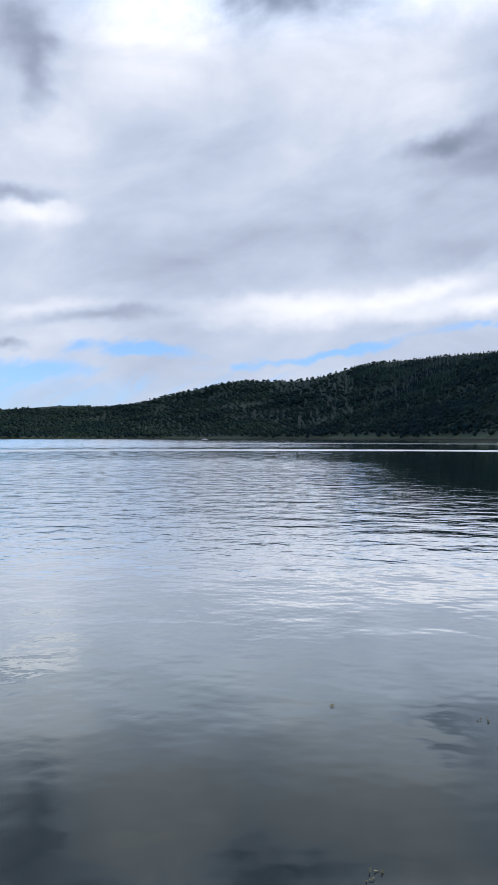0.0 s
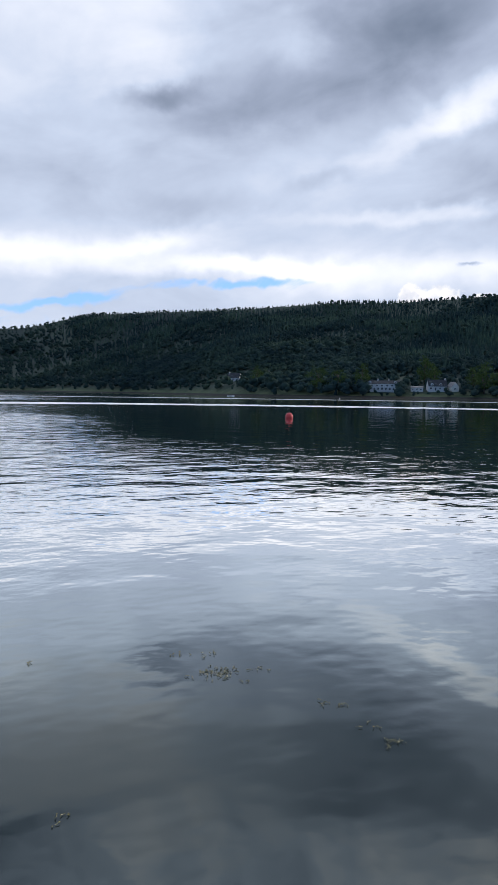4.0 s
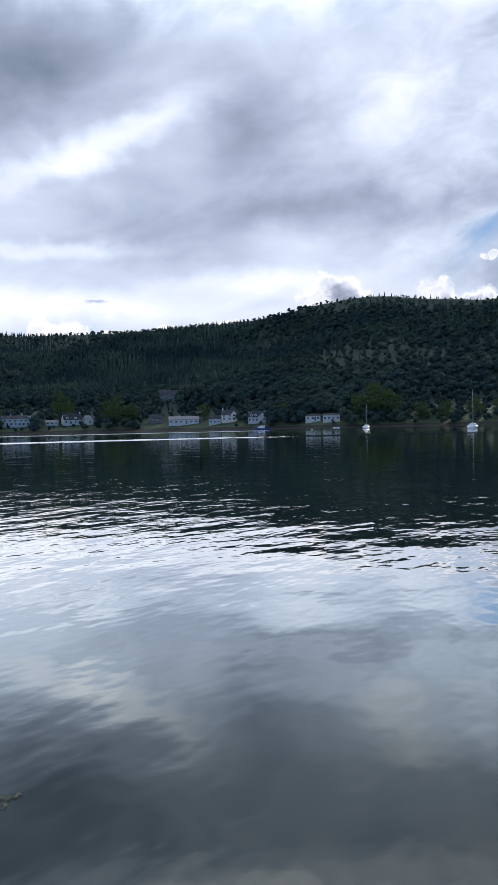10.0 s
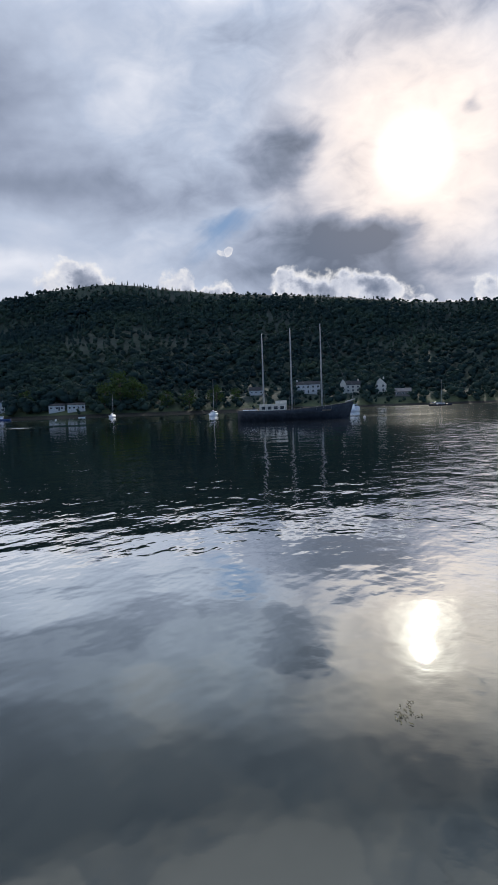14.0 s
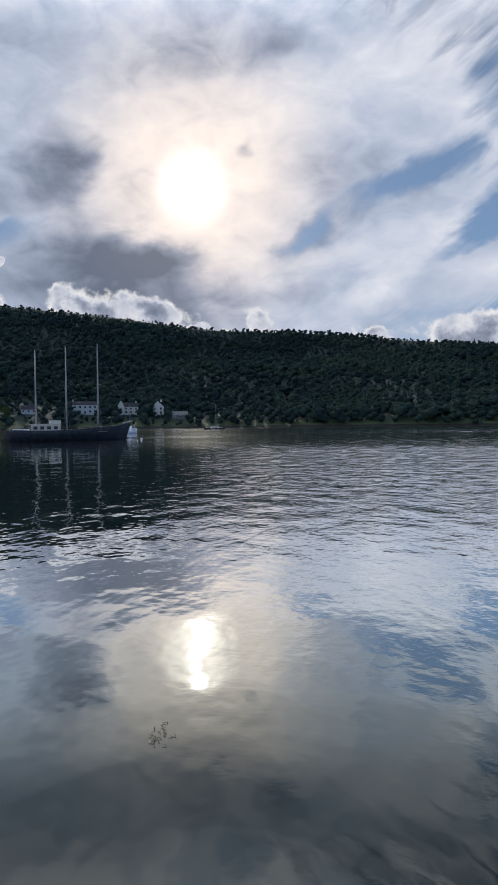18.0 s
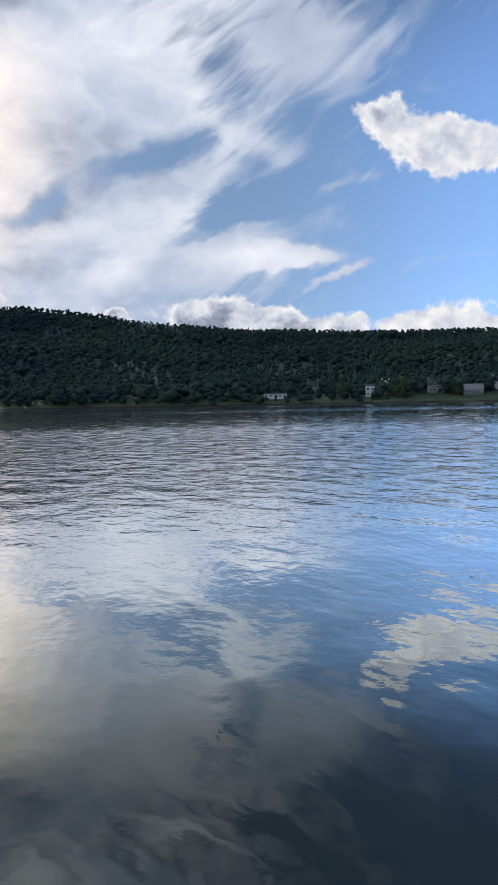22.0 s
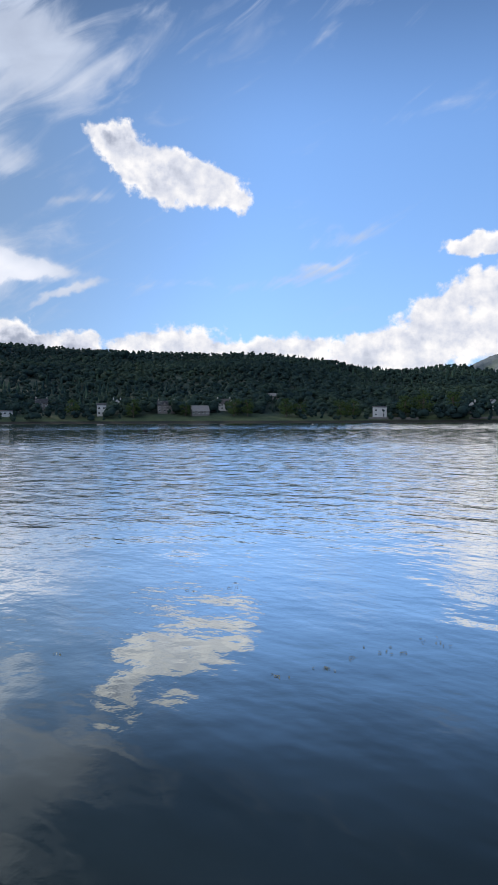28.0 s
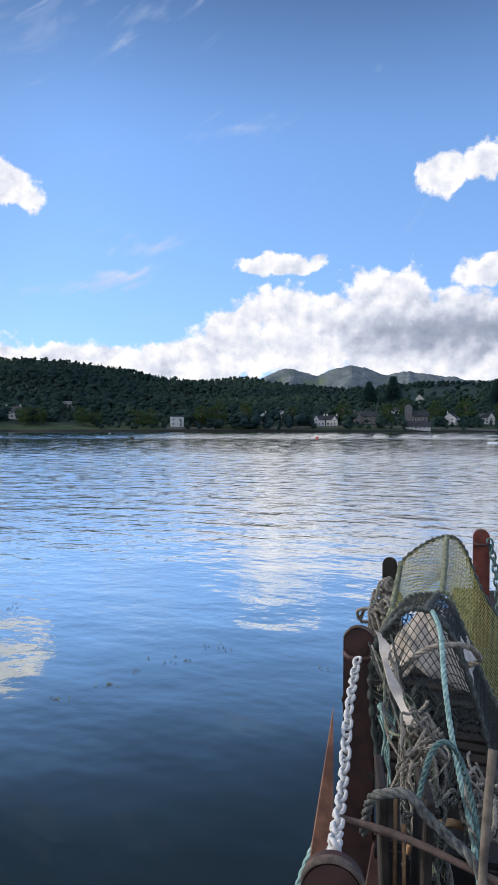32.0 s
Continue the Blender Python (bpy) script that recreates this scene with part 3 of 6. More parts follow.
def build_ground():
    heads = np.concatenate([np.arange(-60, 215, 0.5), np.arange(215, 300, 5.0)])
    rad = np.concatenate([[0.0, 60, 150], np.linspace(180, 620, 56), np.linspace(630, 1100, 60), np.linspace(1115, 3000, 110), np.geomspace(3060, 4900, 10)])
    A, R = np.meshgrid(heads, rad, indexing="ij")
    Z = ground_height(A, R)
    Z[:, :3] = -4
    X, Y = R * np.sin(np.radians(A)), R * np.cos(np.radians(A))
    n, m = A.shape
    idx = np.arange(n * m).reshape(n, m)
    nxt = np.roll(idx, -1, axis=0)
    q = np.stack([idx[:, :-1], idx[:, 1:], nxt[:, 1:], nxt[:, :-1]], -1).reshape(-1, 4)
    tris = np.concatenate([q[:, [0, 2, 1]], q[:, [0, 3, 2]]])
    ob = new("ground", fast_mesh("ground", np.stack([X, Y, Z], -1).reshape(-1, 3), tris, GROUND, True))
    tagged(ob, "dark wooded hills and grassy shore round a sea loch", "hillside", kind="structure")


build_ground()


def build_water():
    rad = [0.0] + list(np.geomspace(2, 4800, 40))
    verts, faces = [(0, 0, 0)], []
    n = 72
    for r in rad[1:]:
        verts += [(r * math.sin(2 * math.pi * k / n), r * math.cos(2 * math.pi * k / n), 0) for k in range(n)]
    for k in range(n):
        faces.append((0, 1 + (k + 1) % n, 1 + k))
    for i in range(len(rad) - 2):
        o = 1 + i * n
        for k in range(n):
            faces.append((o + k, o + (k + 1) % n, o + n + (k + 1) % n, o + n + k))
    ob = new("water", mesh_of("water", verts, faces, WATER, True))
    tagged(ob, "calm dark loch water with faint ripples mirroring the clouds", "water", kind="structure")


build_water()

# ---------------------------------------------------------------- woods
rng = np.random.RandomState(11)
HOUSE_SPOTS = []        # heading, distance, half width in degrees: tall trees cleared along the camera's line


def conifer_form(seed):
    """A ragged spruce, one metre high and about 0.34 wide."""
    k = np.random.RandomState(seed)
    v, f = [], []
    tiers = 5
    for i in range(tiers):
        z0, z1 = 0.04 + 0.9 * i / tiers, min(1.0, 0.04 + 0.9 * (i + 1.9) / tiers)
        w = 0.19 * (1 - i / tiers) ** 0.85 + 0.012
        b = len(v)
        n = 8
        for j in range(n):
            a = 2 * math.pi * (j + 0.5 * (i % 2)) / n
            q = w * (1.0 if j % 2 else 0.62) * k.uniform(0.8, 1.25)
            v.append((q * math.cos(a), q * math.sin(a), z0 - 0.03 * (j % 2) + k.uniform(-0.02, 0.02)))
        v.append((0, 0, z1))
        f += [(b + j, b + (j + 1) % n, b + n) for j in range(n)]
    return np.array(v), np.array(f)


def clump_form(seed, sprays=40):
    """A broadleaf crown, one metre high and about as wide: a few dark masses inside and many leaf sprays round them."""
    k = np.random.RandomState(seed)
    bm = bmesh.new()
    bmesh.ops.create_icosphere(bm, subdivisions=1, radius=1.0)
    base = np.array([q.co[:] for q in bm.verts])
    tri = np.array([[q.index for q in p.verts] for p in bm.faces])
    bm.free()
    v, f, n = [], [], 0
    lobes = []
    for i in range(3):
        a, h = 2.1 * i + k.uniform(0, 1.5), (0.36, 0.50, 0.66)[i] + k.uniform(-0.06, 0.06)
        d = k.uniform(0.06, 0.20)
        c, q = np.array([d * math.cos(a), d * math.sin(a), h]), k.uniform(0.20, 0.29) * (1.1 - 0.3 * (h > 0.6))
        lobes.append((c, q))
        f.append(tri + n)
        v.append(c + base * q * 0.86 * k.uniform(0.8, 1.15, (len(base), 1)))
        n += len(base)
    for i in range(sprays):
        c, q = lobes[i % 3]
        o = k.normal(0, 1, 3)
        o /= np.linalg.norm(o)
        o[2] = abs(o[2]) if k.uniform() < 0.7 else o[2]
        p = c + o * q * k.uniform(0.85, 1.12)
        u = np.cross(o + k.normal(0, 0.45, 3), k.normal(0, 1, 3))
        u /= np.linalg.norm(u)
        w = np.cross(o, u)
        u, w = u * k.uniform(0.05, 0.095), w * k.uniform(0.04, 0.08)
        v.append(np.array([p - u, p + w, p + u, p - w]))
        f.append(np.array([[0, 1, 2], [0, 2, 3]]) + n)
        n += 4
    return np.vstack(v), np.vstack(f)


def wood(name, forms, place, mat, label):
    """One mesh of many trees; place: rows of x, y, z, height, width, turn."""
    V, F, n = [], [], 0
    pick = rng.randint(0, len(forms), len(place))
    for i, (v, f) in enumerate(forms):
        rows = place[pick == i]
        if not len(rows):
            continue
        c, s = np.cos(rows[:, 5])[:, None], np.sin(rows[:, 5])[:, None]
        x = (v[None, :, 0] * c - v[None, :, 1] * s) * rows[:, 4:5] + rows[:, 0:1]
        y = (v[None, :, 0] * s + v[None, :, 1] * c) * rows[:, 4:5] + rows[:, 1:2]
        z = v[None, :, 2] * rows[:, 3:4] + rows[:, 2:3]
        V.append(np.stack([x, y, z], -1).reshape(-1, 3))
        F.append((f[None] + (np.arange(len(rows)) * len(v))[:, None, None]).reshape(-1, 3) + n)
        n += len(rows) * len(v)
    ob = new(name, fast_mesh(name, np.vstack(V), np.vstack(F), mat, False))
    tagged(ob, label, "woodland", kind="stuff")


def grow_woods():
    rows = []
    for a0 in np.arange(-26, 190, 1.0):
        s, c = float(smooth_at(a0, 1)), float(smooth_at(a0, 2))
        r = s + 5
        while r < c + 40:
            sp = 6.6 + max(0.0, r - 400) * 0.0055
            if 8 < a0 < 62 and r > s + 0.2 * (c - s):
                sp *= 0.60
            n = max(1, int(r * radians(1.0) / sp + 0.5))
            a = a0 + (np.arange(n) + rng.uniform(0.1, 0.9, n)) / n
            rr = r + rng.uniform(-0.5, 0.5, n) * sp
            rows.append(np.stack([a, rr], 1))
            r += sp
    rows = np.vstack(rows)
    a, r = rows.T
    x, y = r * np.sin(np.radians(a)), r * np.cos(np.radians(a))
    s, c = smooth_at(a, 1), smooth_at(a, 2)
    u = (r - s) / (c - s)
    z = ground_height(a, r)
    keep = z > np.where((a < 45) | ((a > 64) & (a < 118)), 0.9, 1.6)
    low = np.zeros(len(a), bool)      # trees kept low along the camera's line to each house
    patchy = wave(x, y, 0.011, 21)
    # open moor on some crests and slopes, pasture above the eastern village
    moor = ((a > -22) & (a < 22) & (u > 0.22) & (u < 0.9) & (patchy > 1.6)) | ((a > 125) & (a < 139) & (u > 0.7) & (patchy > 0.9))
    moor |= (a > 173) & (a < 179.5) & (u > 0.55) & (u < 0.93) | ((a < -11) & (u > 0.7) & (patchy > 0.2))
    keep &= ~moor | (rng.uniform(0, 1, len(a)) < 0.05)
    keep &= ~((u < 0.05) & (rng.uniform(0, 1, len(a)) < 0.12))
    for ha, hr, half in HOUSE_SPOTS:
        before = (np.abs(a - ha) < half) & (r < hr + 5)
        hidden = before & (hr - r > 7) & (rng.uniform(0, 1, len(a)) < 0.96)
        low |= hidden
        keep &= ~before | hidden
    keep &= ~((a > 46) & (a < 54) & (r - s < 36))
    keep &= ~((a > 133) & (a < 146) & (r - s < 26))
    rows, a, r, u, z, x, y, low = (q[keep] for q in (rows, a, r, u, z, x, y, low))
    n = len(a)
    spruce = np.clip(np.minimum(a - 2, 66 - a) / 10, 0.1, 1) * 0.8 * np.clip((u - 0.2) * 6, 0, 1) * (a < 70) + 0.06 * (a >= 70) + 0.25 * wave(x, y, 0.016, 31)
    spruce = np.where((a > 55) & (a < 80) & (u > 0.9), 0.55, spruce)
    spruce = np.where((a > 150) & (a < 164) & (u > 0.75), 0.6, spruce)
    is_spruce = (rng.uniform(0, 1, n) < spruce) & ~low
    big = np.clip(0.8 + 0.35 * wave(x, y, 0.03, 41) + rng.uniform(-0.25, 0.3, n), 0.4, 1.6)
    far = 1 + np.clip((r - 1200) / 1500, 0, 1) * 0.5
    crest = 1 - (0.35 + 0.05 * ((a > 55) & (a < 84))) * np.clip((u - 0.85) * 8, 0, 1)
    high = np.where(is_spruce, 9.0 * (0.55 + 0.45 * big) * np.clip(1 + 0.4 * wave(x, y, 0.02, 77), 0.6, 1.4) * crest, 10.4 * big * crest) * far
    high = np.where(low, rng.uniform(2.2, 4.4, n) * np.where(a > 100, 1.3, 1.0), high)
    wide = np.where(is_spruce, high * rng.uniform(0.95, 1.3, n), high * rng.uniform(1.05, 1.5, n)) * far
    wide = np.where(low, rng.uniform(2.5, 4.5, n), wide)
    table = np.stack([x, y, z - 0.5, high, wide, rng.uniform(0, 6.28, n)], 1)
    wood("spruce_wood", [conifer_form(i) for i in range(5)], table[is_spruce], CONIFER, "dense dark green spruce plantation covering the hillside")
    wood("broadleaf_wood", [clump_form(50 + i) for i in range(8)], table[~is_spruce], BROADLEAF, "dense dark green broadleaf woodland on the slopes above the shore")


def tree_form(seed, clumps=34, leaves=26):
    """Trunk with limbs, and a crown of many small leaf sprays; one metre high."""
    k = random.Random(seed)
    bm = bmesh.new()
    tube(bm, [(0, 0, -0.05), (0.01, 0, 0.2), (-0.01, 0.01, 0.5), (0.01, 0, 0.8)], [0.035, 0.026, 0.018, 0.006], 7)
    V, F = [], []
    for i in range(clumps):
        a, h = k.uniform(0, 6.28), k.uniform(0.2, 0.96)
        d = k.uniform(0.12, 0.38) * math.sqrt(max(0.05, 1 - ((h - 0.5) / 0.5) ** 2))
        c = Vector((d * math.cos(a), d * math.sin(a), h))
        if i % 3 == 0:
            tube(bm, [(0, 0, max(0.15, h - 0.3)), c * 0.55 + Vector((0, 0, h * 0.4)), c], [0.012, 0.008, 0.003], 5)
        s = k.uniform(0.07, 0.13)
        for _ in range(leaves):
            o = Vector((k.gauss(0, 1), k.gauss(0, 1), k.gauss(0, 0.75))) * s * 0.62
            n = Vector((k.gauss(0, 1), k.gauss(0, 1), k.gauss(0.4, 1))).normalized()
            u = n.orthogonal().normalized() * s * k.uniform(0.22, 0.4)
            w = n.cross(u).normalized() * s * k.uniform(0.16, 0.3)
            b = len(V)
            V += [c + o - u, c + o + w, c + o + u, c + o - w]
            F += [(b, b + 1, b + 2), (b, b + 2, b + 3)]
    return bm, V, F


def shore_trees():
    made = []
    for i in range(4):
        bm, V, F = tree_form(300 + i)
        t = thing("broadleaf_tree", Matrix.Identity(4), "full green broadleaf tree standing by the loch shore", "tree", "trees along the shore")
        part("trunk", bm, BARK, t)
        crown = new("crown", fast_mesh("crown", [tuple(v) for v in V], F, SHORE_LEAF))
        crown.parent = t
        made.append(t)
    # heading, height of the foot above the horizon, height in metres, width factor
    rows = [(24.9, 0.6, 17, 0.8), (30.2, 0.3, 17, 1.15), (32.0, 0.25, 16, 1.2), (34.0, 0.3, 19, 0.8), (39.2, 0.9, 22, 0.8), (40.0, 0.7, 15, 0.9), (44.0, 0.2, 22, 0.85), (43.1, 0.5, 15, 0.9),
            (45.2, 0.5, 14, 0.9), (51.5, 0.6, 11, 1.2), (58.6, 0.4, 12, 1.0), (66.3, 0.4, 20, 1.1), (67.4, 0.4, 18, 1.1), (65.0, 0.4, 15, 1.0), (70.3, 0.2, 11, 1.2), (72.2, 0.1, 11, 1.2), (74.6, 0.3, 13, 1.1),
            (76.3, 0.4, 10, 1.2), (127.2, 0.3, 12, 1.1), (132.3, 0.2, 12, 1.1)]
    rows += [(136.8, 0.3, 9, 1.2), (141.0, 0.3, 12, 1.1), (142.2, 0.3, 12, 1.1), (145.6, 0.2, 12, 1.2), (146.8, 0.2, 10, 1.2), (150.3, 0.1, 12, 1.1), (151.4, 0.1, 13, 1.1), (155.8, 0.2, 14, 1.2), (157.3, 0.3, 17, 1.1),
             (159.7, 0.3, 16, 1.1), (163.7, 0.4, 13, 1.1), (164.6, 0.2, 9, 1.0), (168.2, 0.4, 16, 1.1), (171.9, 0.4, 15, 1.1), (173.3, 1.1, 16, 1.0), (176.0, 0.5, 17, 1.1), (178.4, 0.5, 20, 1.1), (181.0, 0.4, 16, 1.1)]
    for i, (a, e, h, w) in enumerate(rows):
        r, z = on_land(a, e)
        x, y = spot(a, r)
        m = pose(x, y, z - 0.1, 0, 0, rng.uniform(0, 360))
        src = made[i % 4]
        if i < 4:
            src.matrix_world = m @ Matrix.Diagonal((h * w, h * w, h, 1))
        else:
            t = copy_thing(src, m)
            t.scale = (h * w, h * w, h)


def layered_pines():
    """Tall dark conifers with flat tiers that stand over the eastern wood."""
    k = random.Random(9)
    for a, e, h, r in ((170.4, 2.4, 15, 640), (172.4, 2.2, 22, 640), (180.8, 2.6, 16, 640)):
        z = float(ground_height(a, r))
        h = EYE + r * math.tan(radians({170.4: 4.05, 172.4: 4.5, 180.8: 4.1}[a])) - z
        x, y = spot(a, r)
        t = thing("cedar_tree", pose(x, y, z), "tall dark conifer with flat layered branches above the wood", "tree", "tall conifers over the village")
        bm = bmesh.new()
        tube(bm, [(0, 0, -0.5), (0, 0, h * 0.5), (0, 0, h)], [0.5, 0.3, 0.05], 7)
        part("trunk", bm, BARK, t)
        V, F = [], []
        for i in range(19):
            i *= 12 / 18
            zz = h * (0.30 + 0.68 * i / 12)
            w = h * 0.30 * (1 - 0.75 * (i / 12) ** 1.5)
            for j in range(12):
                aa = k.uniform(0, 6.28)
                for s in range(7):
                    d = w * (s + 1) / 7
                    c = Vector((math.cos(aa) * d, math.sin(aa) * d, zz + k.uniform(-0.5, 0.5) - d * 0.10))
                    q = 0.75 * k.uniform(0.8, 1.5)
                    b = len(V)
                    V += [c + Vector((-q, -q * 0.6, 0)), c + Vector((q, -q * 0.4, 0.1)), c + Vector((q * 0.2, q, -0.1)), c + Vector((0, 0, 1.1 * q))]
                    F += [(b, b + 1, b + 2), (b, b + 1, b + 3), (b + 1, b + 2, b + 3), (b, b + 3, b + 2)]
        crown = new("crown", fast_mesh("crown", [tuple(v) for v in V], F, CONIFER))
        crown.parent = t

# ---------------------------------------------------------------- houses round the shore
WHITE = mottled("white_render", (0.36, 0.37, 0.37), (0.55, 0.55, 0.54), 3.0, 0.85, stain=(0.38, 0.45, 0.42), stain_scale=0.5, stain_from=0.6)
CREAM = mottled("cream_render", (0.50, 0.47, 0.40), (0.66, 0.62, 0.54), 3.0, 0.85)
STONE = mottled("grey_stone", (0.09, 0.09, 0.09), (0.20, 0.19, 0.18), 2.0, 0.9, bump=0.5, depth=0.03)
SLATE = mottled("slate_roof", (0.022, 0.024, 0.028), (0.050, 0.053, 0.060), 2.5, 0.75, specular=0.12, stain=(0.13, 0.14, 0.12), stain_scale=0.4)
PALE_ROOF = mottled("pale_roof", (0.12, 0.115, 0.11), (0.22, 0.21, 0.20), 2.5, 0.6)
PANE = material("window_glass", 0.08, 0.0, 0.6)[0]
PANE.node_tree.nodes["Principled BSDF"].inputs["Base Color"].default_value = (0.02, 0.025, 0.03, 1)
FRAME = mottled("painted_frame", (0.6, 0.6, 0.6), (0.78, 0.78, 0.78), 8.0, 0.5)
DOOR = mottled("dark_door", (0.03, 0.04, 0.05), (0.07, 0.08, 0.09), 5.0, 0.5)


def window(parent, x, y, z, w, h, side="front"):
    """A framed window standing proud of a wall, with its pane let in."""
    f = bmesh.new()
    t = 0.09
    for a, b, c, d in ((x - w / 2, z, t, h), (x + w / 2 - t, z, t, h), (x - w / 2 + t, z, w - 2 * t, t), (x - w / 2 + t, z + h - t, w - 2 * t, t), (x - t / 3, z + t, t * 0.66, h - 2 * t)):
        box(f, a + c / 2, y - 0.03, b, c, 0.06, d)
    ob = part("window", f, FRAME, parent)
    g = bmesh.new()
    box(g, x, y - 0.012, z + t, w - 2 * t - 0.004, 0.02, h - 2 * t - 0.004)
    part("pane", g, PANE, ob)
    return ob


def gabled(w, d, wall, roof, x=0.0, y=0.0, z=0.0, turned_gable=False, eave=0.35, skirt=1.5):
    """Walls and roof of a gabled block; the gable looks forward where turned."""
    if turned_gable:
        c = [(x - w / 2, y - d / 2), (x + w / 2, y - d / 2), (x + w / 2, y + d / 2), (x - w / 2, y + d / 2)]
        ridge = [(x, y - d / 2, z + wall + roof), (x, y + d / 2, z + wall + roof)]
        pts = [(*p, z - skirt) for p in c] + [(*p, z + wall) for p in c] + ridge
        faces = [(0, 1, 5, 8, 4), (1, 2, 6, 5), (2, 3, 7, 9, 6), (3, 0, 4, 7), (3, 2, 1, 0), (4, 8, 9, 7), (5, 6, 9, 8)]
    else:
        c = [(x - w / 2, y - d / 2), (x + w / 2, y - d / 2), (x + w / 2, y + d / 2), (x - w / 2, y + d / 2)]
        ridge = [(x - w / 2, y, z + wall + roof), (x + w / 2, y, z + wall + roof)]
        pts = [(*p, z - skirt) for p in c] + [(*p, z + wall) for p in c] + ridge
        faces = [(0, 1, 5, 4), (1, 2, 6, 9, 5), (2, 3, 7, 6), (3, 0, 4, 8, 7), (3, 2, 1, 0), (4, 5, 9, 8), (6, 7, 8, 9)]
    walls = hull(pts, faces)
    t = 0.18
    half = (w if turned_gable else d) / 2
    long = (d if turned_gable else w) / 2 + eave * 0.6
    out = half + eave
    drop = roof * out / half - roof
    rb = bmesh.new()
    for s in (-1, 1):
        prof = [(0, z + wall + roof + 0.02), (s * out, z + wall - drop + 0.02), (s * out, z + wall - drop + t + 0.02), (0, z + wall + roof + t + 0.02)]
        vs = []
        for e in (-long, long):
            for q, zz in prof:
                vs.append(rb.verts.new((x + q, y + e, zz) if turned_gable else (x + e, y + q, zz)))
        for f in ((0, 1, 2, 3), (7, 6, 5, 4), (0, 4, 5, 1), (1, 5, 6, 2), (2, 6, 7, 3), (3, 7, 4, 0)):
            rb.faces.new([vs[i] for i in f])
    bmesh.ops.recalc_face_normals(rb, faces=rb.faces)
    return walls, rb


def chimney(h, x, y, z, mat, tall=1.4):
    bm = boxes((x, y, z, 0.9, 0.6, tall), (x, y, z + tall, 1.05, 0.75, 0.14))
    ob = part("chimney", bm, mat, h)
    pots = bmesh.new()
    for o in (-0.22, 0.22):
        tube(pots, [(x + o, y, z + tall + 0.14), (x + o, y, z + tall + 0.6)], [0.14, 0.11], 8)
    part("chimney_pots", pots, CREAM, ob)


def house(name, a, e, w, d, wall, roof, label, mat=WHITE, roof_mat=SLATE, yaw=0.0, gable=False, rows=((0.9, 1.2, 4),), chimneys=(), dormers=(), wing=None, door=None, dist=None):
    """A house at heading a whose foot lies e degrees over the horizon. rows of windows: sill height, window height, how many."""
    if dist is None:
        r, z = on_land(a, e)
    else:
        r, z = dist, float(ground_height(a, dist))
    x, y = spot(a, r)
    h = thing(name, pose(x, y, z, 0, 0, -a + yaw), label, "house", "houses along the shore")
    HOUSE_SPOTS.append((a, r, math.degrees((w / 2 * (0.72 if a > 100 else 0.9)) / r)))
    walls, rb = gabled(w, d, wall, roof, turned_gable=gable)
    part("wall", walls, mat, h)
    part("roof", rb, roof_mat, h)
    for sill, high, n in rows:
        for i in range(n):
            wx = -w / 2 + w * (i + 0.5) / n
            if door is not None and sill < 1.2 and abs(wx - door) < 0.9:
                continue
            window(h, wx, -d / 2, sill, min(1.5, 0.5 * w / n), high)
    if door is not None:
        part("door", boxes((door, -d / 2 - 0.02, 0, 1.0, 0.08, 2.05)), DOOR, h)
    for cx in chimneys:
        chimney(h, cx, 0.0, wall + roof - 0.5, mat)
    for dx in dormers:
        wl, rr = gabled(1.9, d * 0.42, 1.2, 0.8, x=dx, y=-d * 0.26, z=wall + 0.25, turned_gable=True, eave=0.2, skirt=0.0)
        dm = part("dormer", wl, mat, h)
        part("dormer_roof", rr, roof_mat, dm)
        window(dm, dx, -d * 0.47, wall + 0.4, 1.1, 1.0)
    if wing:
        wx, wy, ww, wd, wwall, wroof = wing
        wl, rr = gabled(ww, wd, wwall, wroof, x=wx, y=wy, turned_gable=True)
        g = part("gable_wing", wl, mat, h)
        part("wing_roof", rr, roof_mat, g)
        window(g, wx, wy - wd / 2, 0.8, min(1.8, ww * 0.4), 1.4)
        if wwall > 3.4:
            window(g, wx, wy - wd / 2, 3.2, min(1.4, ww * 0.35), 1.2)
    return h


house("cottage", 22.9, 1.05, 12, 8, 3.0, 4.2, "small pale cottage with a big slate roof among trees", WHITE, SLATE, yaw=-18, rows=((0.9, 1.3, 3),), chimneys=(-4.5,))
house("villa", 35.7, 0.36, 24, 9, 5.0, 2.2, "long white two-storey house with many windows", WHITE, SLATE, rows=((0.7, 1.6, 9), (3.1, 1.2, 7)), chimneys=(-3, 4.5), dormers=(-8.5, 9))
house("shed", 38.6, 0.36, 8.5, 5, 2.4, 0.9, "low white shed beside the houses", WHITE, PALE_ROOF, rows=((0.9, 0.9, 3),))
house("cottage", 40.2, 0.42, 13, 8, 3.2, 4.3, "white cottage with slate roof, dormers and tall end gable", WHITE, SLATE, yaw=14, rows=((0.8, 1.4, 4),), chimneys=(5.8,), dormers=(-4, 2.0), door=-1.6)
house("outhouse", 41.5, 0.40, 5.5, 7, 3.0, 3.2, "pale outhouse with a steep gable beside the cottage", CREAM, PALE_ROOF, yaw=30, gable=True, rows=((0.9, 1.2, 1),))
house("bungalow", 47.3, 0.47, 9, 8, 2.6, 2.8, "small grey bungalow with a dark hipped roof", STONE, SLATE, rows=((0.8, 1.2, 3),))
house("bungalow", 49.7, 0.27, 21, 9, 3.0, 2.2, "long white bungalow with a low pale roof on the shore", WHITE, PALE_ROOF, rows=((0.8, 1.3, 6),), door=1.75, chimneys=(-3,))
